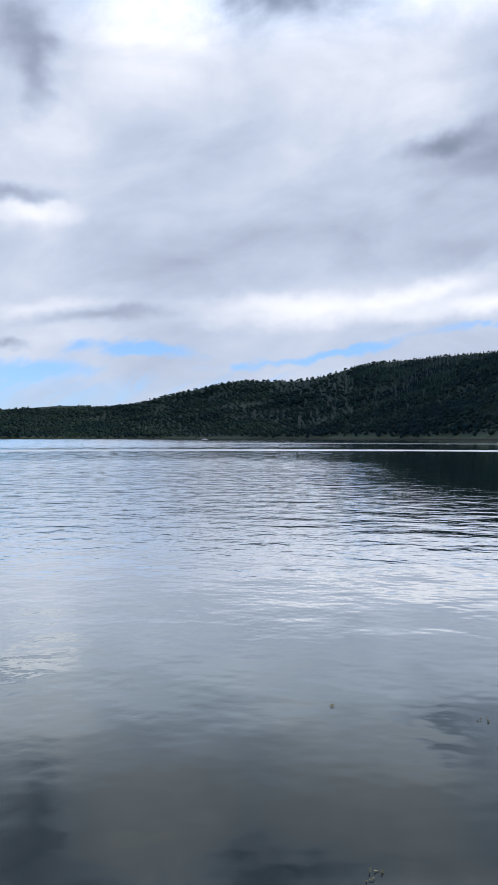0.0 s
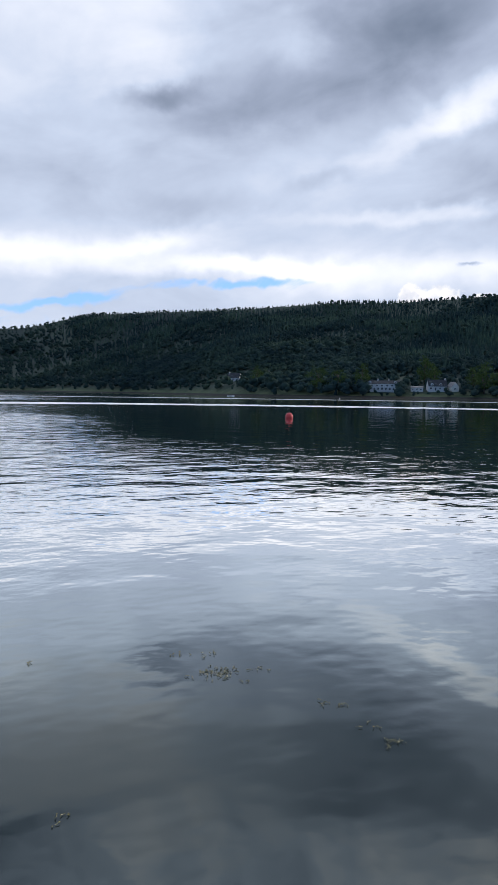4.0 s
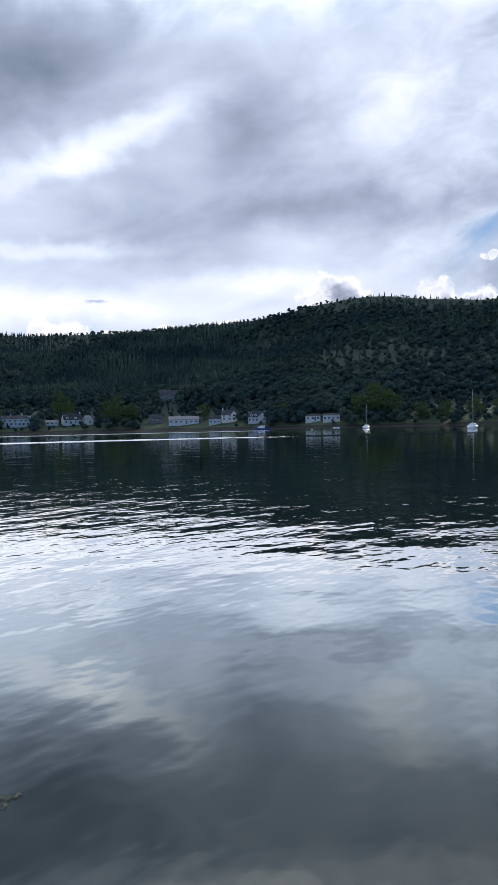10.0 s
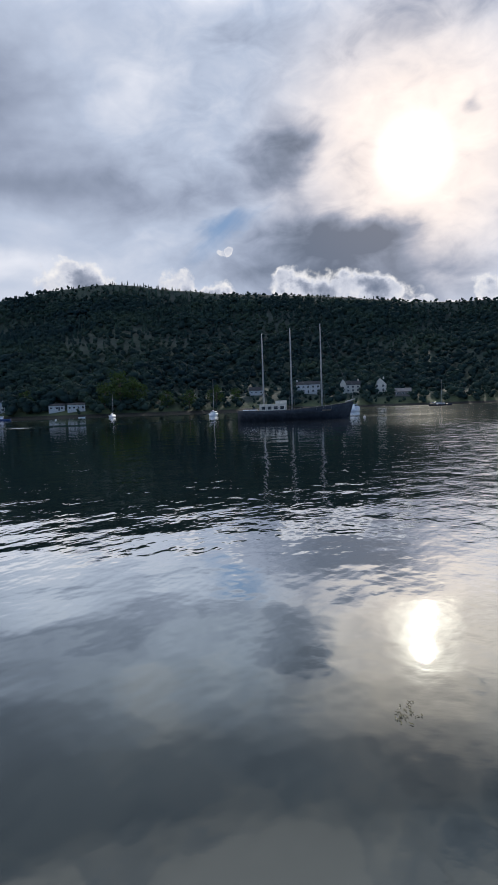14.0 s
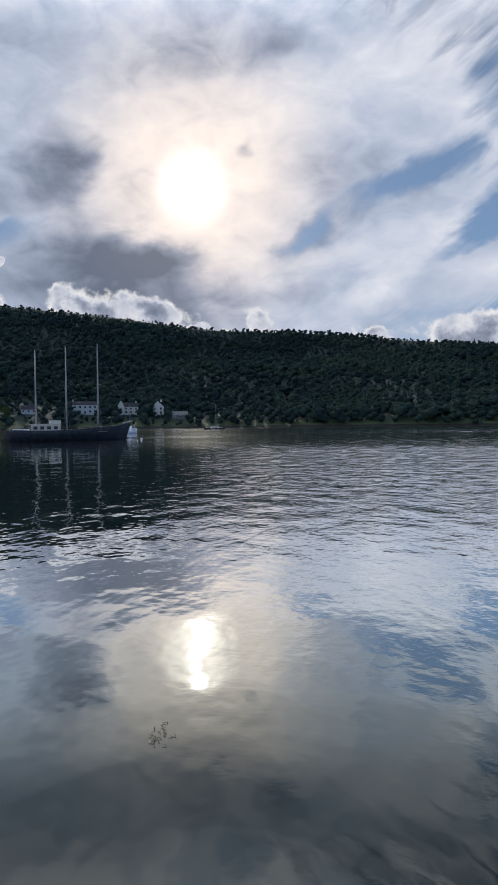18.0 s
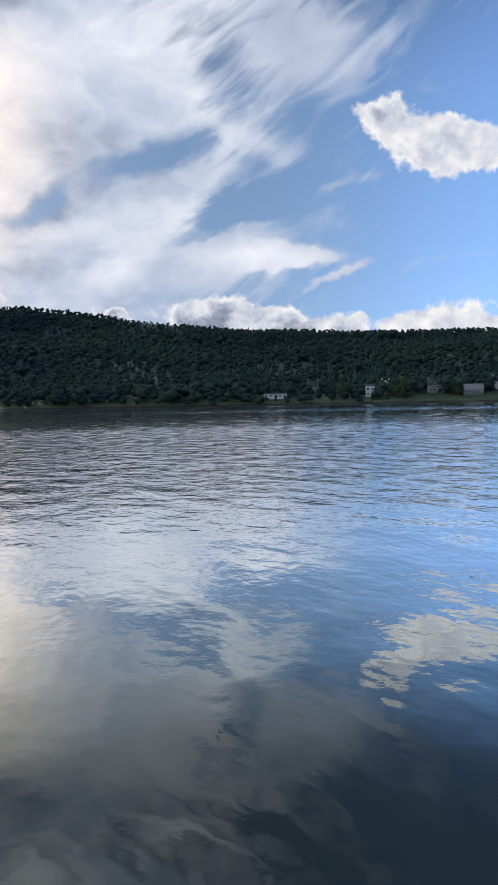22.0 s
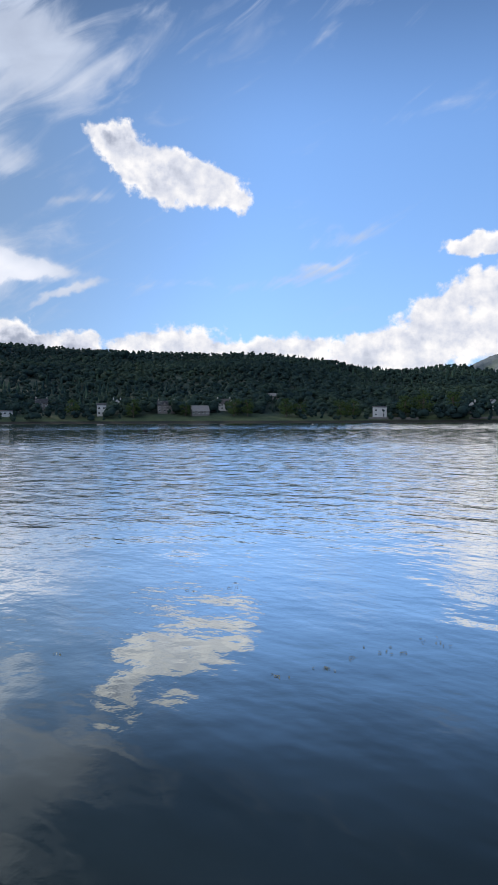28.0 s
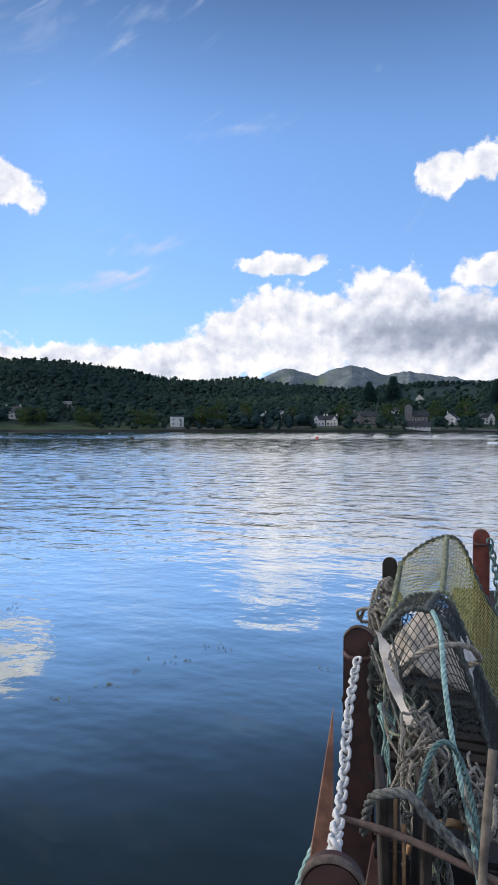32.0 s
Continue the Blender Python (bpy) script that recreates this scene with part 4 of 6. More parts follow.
house("villa", 48.5, 2.34, 17, 10, 5.2, 3.6, "grey hillside villa with a slate roof among trees", STONE, SLATE, rows=((0.8, 1.6, 5), (3.3, 1.3, 5)))
house("villa", 52.4, 0.2, 8, 7, 3.2, 2.4, "white house with bay gable among garden trees", WHITE, SLATE, rows=((0.8, 1.3, 3),))
house("villa", 53.7, 0.42, 11, 8, 4.4, 3.0, "pale two-storey house with a gabled front", CREAM, SLATE, rows=((0.8, 1.4, 3), (2.9, 1.1, 3)), wing=(3.0, -3.6, 4.2, 3, 4.4, 2.4), chimneys=(-4.5,))
house("chalet_house", 56.1, 0.27, 11.5, 9, 3.2, 3.8, "white chalet house with roof windows and a broad gable", WHITE, SLATE, rows=((0.7, 1.5, 5),), dormers=(-3.4, -0.8), wing=(4.8, -1.5, 7.5, 9, 3.6, 3.4))
house("terrace", 61.0, 0.26, 9, 7, 2.8, 1.2, "low white terrace cottage with a dark flat roof", WHITE, SLATE, rows=((0.9, 1.2, 3),), door=1.4)
house("terrace", 62.6, 0.26, 10, 7, 3.2, 1.0, "low white terrace house with square windows", WHITE, SLATE, rows=((0.9, 1.4, 4),))
house("cottage", 78.1, 1.1, 10, 7, 2.8, 2.4, "half-hidden white cottage among trees", WHITE, SLATE, rows=((0.9, 1.2, 3),))
house("villa", 82.65, 1.05, 17, 9, 6.3, 2.2, "white two-storey house with a row of dark windows", WHITE, SLATE, rows=((0.8, 1.6, 5), (3.8, 1.6, 5)), chimneys=(-8,), door=0.0)
house("villa", 86.3, 0.98, 14, 9, 5.6, 2.8, "pale stone house with gables and a tall chimney", CREAM, SLATE, rows=((0.8, 1.5, 4), (3.4, 1.4, 4)), wing=(-5.4, -2, 4.4, 8, 6.4, 3.6), chimneys=(5.5,))
house("villa", 88.8, 0.9, 9, 9, 6.0, 4.2, "narrow pale villa with pointed gables and tall windows", CREAM, SLATE, gable=True, rows=((0.8, 2.0, 2), (3.8, 1.8, 2)), chimneys=(2.5,))
house("cottage", 90.7, 0.6, 11, 7, 2.6, 2.2, "low cottage with a pale roof under the trees", STONE, PALE_ROOF, rows=((0.9, 1.1, 3),))
house("bungalow", 121.4, 0.36, 16, 7, 2.9, 0.7, "long low white bungalow with wide windows", WHITE, SLATE, rows=((0.9, 1.3, 5),))
house("villa", 124.7, 0.9, 9, 8, 4.6, 3.0, "dark stone house with two chimneys among trees", STONE, SLATE, rows=((0.8, 1.4, 3), (2.9, 1.2, 3)), chimneys=(-3.8, 3.8))
house("villa", 129.6, 0.42, 6.2, 7, 6.8, 1.2, "tall narrow white house with dark windows", WHITE, SLATE, rows=((0.8, 1.5, 2), (3.9, 1.5, 2)))
house("cottage", 130.9, 1.05, 7, 7, 3.2, 3.2, "white gabled cottage with twin chimneys above the shore", WHITE, SLATE, gable=True, rows=((0.9, 1.3, 2),), chimneys=(-2.6, 2.6))
house("villa", 135.1, 0.6, 12, 9, 5.4, 3.0, "grey stone villa with tall pale chimneys and a porch", STONE, SLATE, rows=((0.8, 1.6, 4), (3.2, 1.3, 4)), chimneys=(-5.4, 5.4), wing=(-1.0, -3.2, 3.6, 3, 5.2, 2.2))
house("bungalow", 138.0, 0.42, 12, 9, 2.6, 3.6, "bungalow with a large pale hipped roof", STONE, PALE_ROOF, yaw=10, rows=((0.8, 1.2, 4),))
house("villa", 140.1, 0.82, 13, 8, 5.0, 3.2, "dark villa with a tall white end gable and chimneys", WHITE, SLATE, yaw=-35, rows=((0.8, 1.4, 4), (3.2, 1.2, 4)), chimneys=(-5.5, 5.5))
house("cottage", 144.6, 1.75, 12, 7, 2.8, 2.6, "grey hillside cottage half hidden by trees", STONE, PALE_ROOF, rows=((0.9, 1.2, 4),))
house("house", 153.65, 0.22, 9.2, 8, 6.2, 0.8, "square white two-storey house on the sea wall", WHITE, SLATE, rows=((0.8, 1.3, 2), (3.7, 1.3, 2)), door=2.6)
house("cottage", 161.2, 0.5, 6, 7, 4.6, 2.8, "white cottage end with a tall chimney among trees", WHITE, SLATE, gable=True, rows=((0.8, 1.3, 1), (3.0, 1.1, 1)), chimneys=(1.8,))
house("cottage", 162.8, 0.75, 8, 7, 4.2, 3.2, "white gabled cottage under tall trees", WHITE, SLATE, gable=True, yaw=20, rows=((0.8, 1.3, 2),))
house("terrace", 166.1, 0.25, 8, 8, 4.2, 3.0, "white terrace house with a gabled front on the sea wall", WHITE, SLATE, rows=((0.8, 1.4, 3),), wing=(-2, -3, 3.6, 3, 4.6, 2.6), chimneys=(3.4,))
house("terrace", 167.2, 0.25, 8, 8, 4.2, 3.0, "pale terrace house with a gable and chimney", CREAM, SLATE, rows=((0.8, 1.4, 3),), wing=(1.8, -3, 3.4, 3, 4.4, 2.4), chimneys=(-3.4, 3.4))
house("villa", 170.05, 0.5, 17, 9, 5.2, 3.4, "dark villa with two white gabled bays and chimneys", STONE, SLATE, rows=((0.8, 1.5, 5), (3.2, 1.3, 5)), wing=(-4.6, -4, 4.2, 3, 5.4, 2.6), chimneys=(-8, 8))
house("bungalow", 172.6, 1.35, 12, 7, 2.8, 2.2, "white bungalow on the slope above the village", WHITE, SLATE, rows=((0.9, 1.3, 4),))
house("villa", 174.6, 2.1, 8, 9, 6.2, 4.0, "pale gabled house on the hill behind the church", CREAM, SLATE, gable=True, rows=((0.9, 1.5, 2), (3.8, 1.4, 1)))
house("villa", 177.2, 0.4, 10, 9, 5.0, 3.6, "white village house with steep gables", WHITE, SLATE, gable=True, yaw=-22, rows=((0.8, 1.4, 2), (3.3, 1.2, 2)), chimneys=(-3,))
house("villa", 180.0, 0.45, 12, 9, 4.8, 3.6, "white village house with gabled dormers", WHITE, SLATE, rows=((0.8, 1.4, 3), (3.0, 1.1, 3)), wing=(3.4, -3, 5, 5, 4.8, 3.6))


def church():
    a = 174.4
    r, z = on_land(a, 0.42)
    x, y = spot(a, r)
    h = thing("church", pose(x, y, z, 0, 0, -a), "grey stone church with a square gabled tower by the shore", "church")
    HOUSE_SPOTS.append((a, r, 1.2))
    w, rb = gabled(12, 8, 6.0, 3.8, x=2.0)
    part("nave", w, STONE, h)
    part("nave_roof", rb, SLATE, h)
    w, rb = gabled(5.5, 6, 13.5, 1.6, x=-6.2, y=-1.5, turned_gable=True, eave=0.1)
    t = part("tower", w, STONE, h)
    part("tower_roof", rb, SLATE, t)
    window(t, -6.2, -4.5, 8.6, 1.2, 2.2)
    for i in range(3):
        window(h, -1.6 + 3.4 * i, -4.0, 1.8, 1.2, 2.8)


church()
house("boathouse", 174.5, -0.02, 17, 6, 2.2, 3.4, "low slate-roofed boathouse with a white front on the sea wall", WHITE, SLATE, rows=((0.7, 1.0, 6),))


def sea_walls():
    """Low stone walls at the head of the eastern beach."""
    for a0, a1 in ((152.5, 157.0), (161.0, 168.5), (170.0, 181.0)):
        bm = bmesh.new()
        heads = np.arange(a0, a1, 0.4)
        for p, q in zip(heads[:-1], heads[1:]):
            r = float(smooth_at((p + q) / 2, 1)) + 13
            x0, y0 = spot(p, r)
            x1, y1 = spot(q, r)
            z = float(ground_height((p + q) / 2, r))
            box(bm, (x0 + x1) / 2, (y0 + y1) / 2, z - 1.0, math.hypot(x1 - x0, y1 - y0) * 0.995, 0.7, 2.4, math.degrees(math.atan2(y1 - y0, x1 - x0)))
        tagged(part("sea_wall", bm, STONE), "low grey stone sea wall along the village shore", "wall", kind="structure")


sea_walls()
grow_woods()
shore_trees()
layered_pines()


def far_mountains():
    """Bare rocky mountains beyond the eastern wood."""
    line = np.array([(150, 3.2), (158, 3.9), (160.6, 4.3), (162, 4.95), (163.1, 5.45), (164.4, 5.2), (165.9, 4.65), (167.2, 5.3), (168.6, 5.62), (170.1, 5.4), (171.7, 4.7), (173.4, 5.05), (175.5, 4.75), (178.5, 4.2), (190, 3.4)])
    heads = np.arange(150, 190, 0.1)
    depth = np.linspace(-1, 1, 41)
    A, D = np.meshgrid(heads, depth, indexing="ij")
    e = sum(np.interp(A + o, line[:, 0], line[:, 1]) for o in (-0.4, -0.15, 0.15, 0.4)) / 4 + 0.06 * wave(A * 40, A * 7, 0.08, 3) + 0.035 * wave(A * 40, A * 9, 0.3, 4)
    R = 4000 + 600 * D
    X, Y = R * np.sin(np.radians(A)), R * np.cos(np.radians(A))
    Z = 4000 * np.tan(np.radians(e)) * (1 - np.abs(D) ** 1.2) * (1 + 0.20 * wave(X, Y, 0.008, 61) * np.abs(D) ** 0.6 + 0.12 * wave(X, Y, 0.025, 62) * np.abs(D) ** 0.5) - 5
    n, m = A.shape
    idx = np.arange(n * m).reshape(n, m)
    q = np.stack([idx[:-1, :-1], idx[:-1, 1:], idx[1:, 1:], idx[1:, :-1]], -1).reshape(-1, 4)
    tri = np.concatenate([q[:, [0, 2, 1]], q[:, [0, 3, 2]]])
    # the rock's blue cast is aerial haze painted into its base tone
    rock = mottled("hazed_mountain_rock", (0.075, 0.095, 0.105), (0.16, 0.18, 0.185), 0.02, 0.95, bump=0.8, depth=8.0, stain=(0.12, 0.15, 0.10), stain_scale=0.006)
    ob = new("mountain_range", fast_mesh("mountain_range", np.stack([X, Y, Z], -1).reshape(-1, 3), tri, rock))
    tagged(ob, "distant bare rocky mountains, grey with blue haze put into the colour", "mountain", kind="structure")


far_mountains()

# ---------------------------------------------------------------- boats and buoys
HULL_DARK = mottled("dark_hull_paint", (0.012, 0.016, 0.022), (0.03, 0.035, 0.045), 1.5, 0.4)
HULL_WHITE = mottled("white_gelcoat", (0.60, 0.62, 0.64), (0.76, 0.77, 0.78), 2.0, 0.25)
HULL_BLUE = mottled("blue_hull_paint", (0.02, 0.05, 0.14), (0.04, 0.08, 0.20), 2.0, 0.3)
MAST = mottled("pale_spar", (0.24, 0.24, 0.23), (0.38, 0.375, 0.36), 3.0, 0.45)
TEAK = mottled("deck_wood", (0.16, 0.12, 0.08), (0.30, 0.23, 0.16), 5.0, 0.7)
WIRE = mottled("rigging_wire", (0.10, 0.10, 0.11), (0.2, 0.2, 0.2), 9.0, 0.4, metal=0.7)
RED_PLASTIC = mottled("faded_red_plastic", (0.42, 0.035, 0.04), (0.58, 0.075, 0.07), 8.0, 0.45, stain=(0.62, 0.20, 0.18), stain_scale=3.0)
WHITE_PLASTIC = mottled("white_plastic", (0.62, 0.62, 0.6), (0.78, 0.78, 0.76), 8.0, 0.45)
BLACK_RUBBER = mottled("black_rubber", (0.012, 0.012, 0.013), (0.03, 0.03, 0.03), 8.0, 0.6)


def boat_hull(length, beam, free_bow, free_stern, draught=0.5, transom=0.75, n=15, wall=0.06):
    """A hull along x, bow at +x, with sheer, flare and a thickness of its own, open above."""
    bm = bmesh.new()
    rings = []
    m = 7
    for i in range(n):
        t = i / (n - 1)
        x = -length / 2 + length * t
        wide = beam / 2 * (transom + (1 - transom) * math.sin(min(1, t / 0.45) * math.pi / 2)) * (1 - max(0, (t - 0.5) / 0.5) ** 2.3)
        wide = max(wide, 0.02)
        top = free_stern + (free_bow - free_stern) * t ** 2 - 0.35 * free_stern * math.sin(math.pi * t) * 0.5
        rake = max(0.0, t - 0.7) / 0.3 * length * 0.06
        ring = []
        for side in (-1, 1):
            for j in range(m):
                s = j / (m - 1)
                if side > 0:
                    s = 1 - s
                z = top + (-draught - top) * s
                y = side * wide * (1 - s ** 2.2) ** 0.6 if s < 1 else 0
                ring.append(bm.verts.new((x + rake * (1 - s), y if side < 0 else y, z)))
        rings.append(ring)
    for a, b in zip(rings[:-1], rings[1:]):
        for k in range(2 * m - 1):
            bm.faces.new((a[k], a[k + 1], b[k + 1], b[k]))
    bm.faces.new(rings[0])
    deck = [bm.faces.new((a[0], b[0], b[-1], a[-1])) for a, b in zip(rings[:-1], rings[1:])]
    bmesh.ops.remove_doubles(bm, verts=bm.verts, dist=0.004)
    bmesh.ops.recalc_face_normals(bm, faces=bm.faces)
    return bm


def rail(parent, x0, x1, y, z, high, n, mat):
    bm = bmesh.new()
    for i in range(n + 1):
        x = x0 + (x1 - x0) * i / n
        tube(bm, [(x, y, z), (x, y, z + high)], 0.02, 5)
    tube(bm, [(x0, y, z + high), (x1, y, z + high)], 0.02, 5)
    part("guard_rail", bm, mat, parent)


def schooner():
    r = 112.0
    a = 81.2
    x, y = spot(a, r)
    # lies broadside on, stern to the west
    s = thing("schooner", pose(x, y, 0, 0, 0, -a), "three-masted schooner with a long dark hull and bare pale masts, moored", "sailing ship")
    L = 18.6
    part("hull", boat_hull(L, 4.6, 2.75, 1.85, 0.8, 0.7, 21), HULL_DARK, s, "long dark hull", True)
    part("rubbing_strake", boxes((-0.4, -2.3, 1.15, 11.0, 0.06, 0.12), (-0.4, 2.3, 1.15, 11.0, 0.06, 0.12)), HULL_DARK, s)
    part("deck", boxes((-0.8, 0, 1.38, 14.5, 3.5, 0.12)), TEAK, s)
    ho = part("deckhouse", boxes((-3.3, 0, 1.5, 4.6, 2.4, 1.15), (-3.4, 0, 2.65, 5.0, 2.7, 0.1), (-1.9, 0, 2.75, 1.9, 1.9, 0.55), bevel=0.04), CREAM, s, "cream deckhouse")
    for i in range(4):
        part("deckhouse_window", boxes((-4.9 + i * 1.05, -1.215, 1.85, 0.62, 0.03, 0.5)), PANE, ho)
    part("hatch", boxes((2.6, 0, 1.5, 1.6, 1.6, 0.5), bevel=0.05), TEAK, s)
    part("hatch", boxes((5.4, 0, 1.5, 1.2, 1.2, 0.45), bevel=0.05), TEAK, s)
    part("white_cover", boxes((-7.2, 0, 1.55, 2.6, 2.0, 0.35), bevel=0.1), HULL_WHITE, s, "pale canvas cover on the stern")
    for mx, top in ((-4.85, 14.7), (-0.05, 15.4), (5.05, 15.9)):
        bm = bmesh.new()
        tube(bm, [(mx, 0, 0.6), (mx, 0, top * 0.55), (mx, 0, top)], [0.15, 0.13, 0.08], 10)
        m = part("mast", bm, MAST, s, "bare pale mast", True)
        part("crosstree", boxes((mx, 0, top * 0.58, 0.08, 1.5, 0.06), (mx + 0.2, 0, top * 0.58, 0.6, 0.08, 0.06)), MAST, m)
        part("mast_cap", boxes((mx, 0, top, 0.2, 0.2, 0.1)), MAST, m)
        st = bmesh.new()
        for yy in (-2.05, 2.05):
            for xx in (-0.5, 0.5):
                tube(st, [(mx + xx, yy, 1.6), (mx, yy * 0.35, top * 0.58), (mx, 0, top * 0.97)], 0.012, 4)
        part("shrouds", st, WIRE, m)
    bm = bmesh.new()
    tube(bm, [(9.0, 0, 2.7), (10.6, 0, 3.15)], [0.13, 0.07], 8)
    part("bowsprit", bm, MAST, s)
    bm = bmesh.new()
    tube(bm, [(10.5, 0, 3.1), (5.05, 0, 15.6)], 0.012, 4)
    tube(bm, [(5.05, 0, 15.6), (-0.05, 0, 15.2)], 0.012, 4)
    tube(bm, [(-0.05, 0, 15.2), (-4.85, 0, 14.5), (-9.0, 0, 2.0)], 0.012, 4)
    part("stays", bm, WIRE, s)
    rail(s, -8.8, 6.5, -2.05, 1.6, 0.55, 12, WIRE)


def yacht(a, e, length, tall, turn, label, mat=HULL_WHITE, dist=None):
    r = dist or EYE / math.tan(radians(-e))
    x, y = spot(a, r)
    s = thing("sailing_yacht", pose(x, y, 0, 0, 0, -a + turn), label, "sailing boat", "moored yachts")
    part("hull", boat_hull(length, length * 0.32, 1.15, 0.9, 0.4, 0.7, 13), mat, s, "", True)
    c = part("cabin", boxes((0.02 * length, 0, 0.85, length * 0.36, length * 0.19, 0.5), (-0.06 * length, 0, 1.35, length * 0.16, length * 0.17, 0.12), bevel=0.06), HULL_WHITE, s)
    part("cabin_window", boxes((0.02 * length, -length * 0.096, 1.02, length * 0.26, 0.02, 0.16), (0.02 * length, length * 0.096, 1.02, length * 0.26, 0.02, 0.16)), PANE, c)
    bm = bmesh.new()
    tube(bm, [(0.08 * length, 0, 0.5), (0.08 * length, 0, tall)], [0.075, 0.05], 8)
    part("mast", bm, MAST, s)
    bm = bmesh.new()
    tube(bm, [(0.07 * length, 0, 1.75), (-0.36 * length, 0, 1.7)], 0.11, 8)
    part("boom_with_sail", bm, HULL_BLUE, s, "boom with a furled covered sail")
    bm = bmesh.new()
    tube(bm, [(0.5 * length, 0, 1.1), (0.08 * length, 0, tall), (-0.49 * length, 0, 0.9)], 0.012, 4)
    tube(bm, [(0.06 * length, -length * 0.15, 0.9), (0.08 * length, 0, tall * 0.95), (0.06 * length, length * 0.15, 0.9)], 0.012, 4)
    part("rigging", bm, WIRE, s)
    rail(s, -0.45 * length, -0.2 * length, -length * 0.12, 0.9, 0.5, 3, WIRE)
    return s


def motor_boat(a, r, length, turn, label, mat=HULL_WHITE, mast=0.0):
    x, y = spot(a, r)
    s = thing("motor_boat", pose(x, y, 0, 0, 0, -a + turn), label, "boat", "moored motor boats")
    part("hull", boat_hull(length, length * 0.34, 1.3, 0.9, 0.4, 0.9, 13), mat, s, "", True)
    c = part("cabin", boxes((0.1 * length, 0, 0.85, length * 0.4, length * 0.24, 0.8), (0.0, 0, 1.65, length * 0.26, length * 0.22, 0.6), (0.0, 0, 2.25, length * 0.3, length * 0.25, 0.07), bevel=0.05), HULL_WHITE, s)
    part("cabin_window", boxes((0.0, -length * 0.112, 1.75, length * 0.2, 0.02, 0.36), (0.0, length * 0.112, 1.75, length * 0.2, 0.02, 0.36)), PANE, c)
    part("fender", boxes((-0.1 * length, -length * 0.17, 0.3, 0.18, 0.18, 0.5), bevel=0.06), WHITE_PLASTIC, s)
    bm = bmesh.new()
    tube(bm, [(-0.1 * length, 0, 1.6), (-0.1 * length, 0, 3.4 + mast)], 0.035, 6)
    part("aerial", bm, MAST, s)
    rail(s, 0.12 * length, 0.42 * length, -length * 0.1, 1.0, 0.45, 3, WIRE)


def dinghy(a, r, length, turn):
    x, y = spot(a, r)
    s = thing("dinghy", pose(x, y, 0, 0, 0, -a + turn), "small pale dinghy on a mooring", "boat")
    part("hull", boat_hull(length, length * 0.42, 0.6, 0.5, 0.15, 0.85, 9), HULL_WHITE, s, "", True)
    part("outboard_motor", boxes((-length / 2 - 0.1, 0, 0.25, 0.3, 0.25, 0.5), bevel=0.05), BLACK_RUBBER, s)


def buoy(a, e, size, mat, label, squash=0.9):
    r = EYE / math.tan(radians(-e))
    x, y = spot(a, r)
    s = thing("mooring_buoy", pose(x, y, size * 0.22, 4, 3, 0), label, "buoy", "mooring buoys")
    bm = bmesh.new()
    bmesh.ops.create_uvsphere(bm, u_segments=20, v_segments=12, radius=size / 2, matrix=Matrix.Diagonal((1, 1, squash, 1)))
    part("float", bm, mat, s, "", True)
    bm = bmesh.new()
    tube(bm, [(size * 0.5 * math.cos(q), size * 0.5 * math.sin(q), 0) for q in np.linspace(0, 2 * math.pi, 20, endpoint=False)], size * 0.028, 6, closed=True)
    part("seam", bm, mat, s)
    bm = bmesh.new()
    c = [(0.08 * size * math.cos(q), 0, size * squash / 2 + 0.05 * size + 0.08 * size * math.sin(q)) for q in np.linspace(0, 2 * math.pi, 12, endpoint=False)]
    tube(bm, c, size * 0.022, 6, closed=True)
    part("ring", bm, WIRE, s)
    bm = bmesh.new()
    tube(bm, [(0, 0, -size * 0.4), (0.1, 0, -1.2)], 0.025, 6)
    part("mooring_rope", bm, BLACK_RUBBER, s)


schooner()
yacht(65.6, -0.41, 7.5, 10.5, 75, "small white sailing yacht with a bare mast, moored", dist=300)
yacht(74.3, -0.65, 8.5, 11.6, 82, "white sailing yacht seen end on with a tall bare mast", dist=203)
yacht(93.7, -0.35, 10.5, 13.0, 8, "dark-hulled yacht with a tall mast near the far shore", HULL_DARK, dist=330)
yacht(-3.9, -0.1, 9.0, 12.0, 20, "far white sailing yacht by the distant shore", dist=1000)
motor_boat(56.6, 330, 8.5, 175, "blue motor boat with a white cabin, moored", HULL_BLUE, 3.0)
motor_boat(86.5, 190, 6.5, 60, "small white cabin boat lying beyond the schooner", HULL_WHITE, 5.0)
dinghy(63.0, 345, 3.4, 10)
dinghy(22.6, 455, 5.0, 5)
buoy(27.74, -2.12, 0.72, RED_PLASTIC, "round red plastic mooring buoy on calm water", 1.0)
buoy(60.9, -0.5, 0.6, WHITE_PLASTIC, "small white mooring buoy")
buoy(87.4, -1.19, 0.45, WHITE_PLASTIC, "small white mooring buoy")
buoy(32.1, -0.4, 0.6, WHITE_PLASTIC, "small white mooring buoy near the shore")
buoy(133.35, -1.04, 1.0, BLACK_RUBBER, "large dark mooring buoy", 0.55)
buoy(149.85, -0.86, 0.75, BLACK_RUBBER, "dark mooring buoy with a pale top", 0.65)
buoy(147.9, -0.45, 0.7, WHITE_PLASTIC, "small white mooring buoy near the shore")
buoy(152.0, -0.69, 0.45, BLACK_RUBBER, "small dark mooring buoy", 0.8)
buoy(165.9, -0.80, 0.75, RED_PLASTIC, "round red mooring buoy")
buoy(175.8, -0.66, 0.7, WHITE_PLASTIC, "round white mooring buoy")


# ---------------------------------------------------------------- weed afloat
WEED = mottled("bladder_wrack", (0.07, 0.062, 0.022), (0.26, 0.21, 0.075), 60.0, 0.35, specular=0.5)


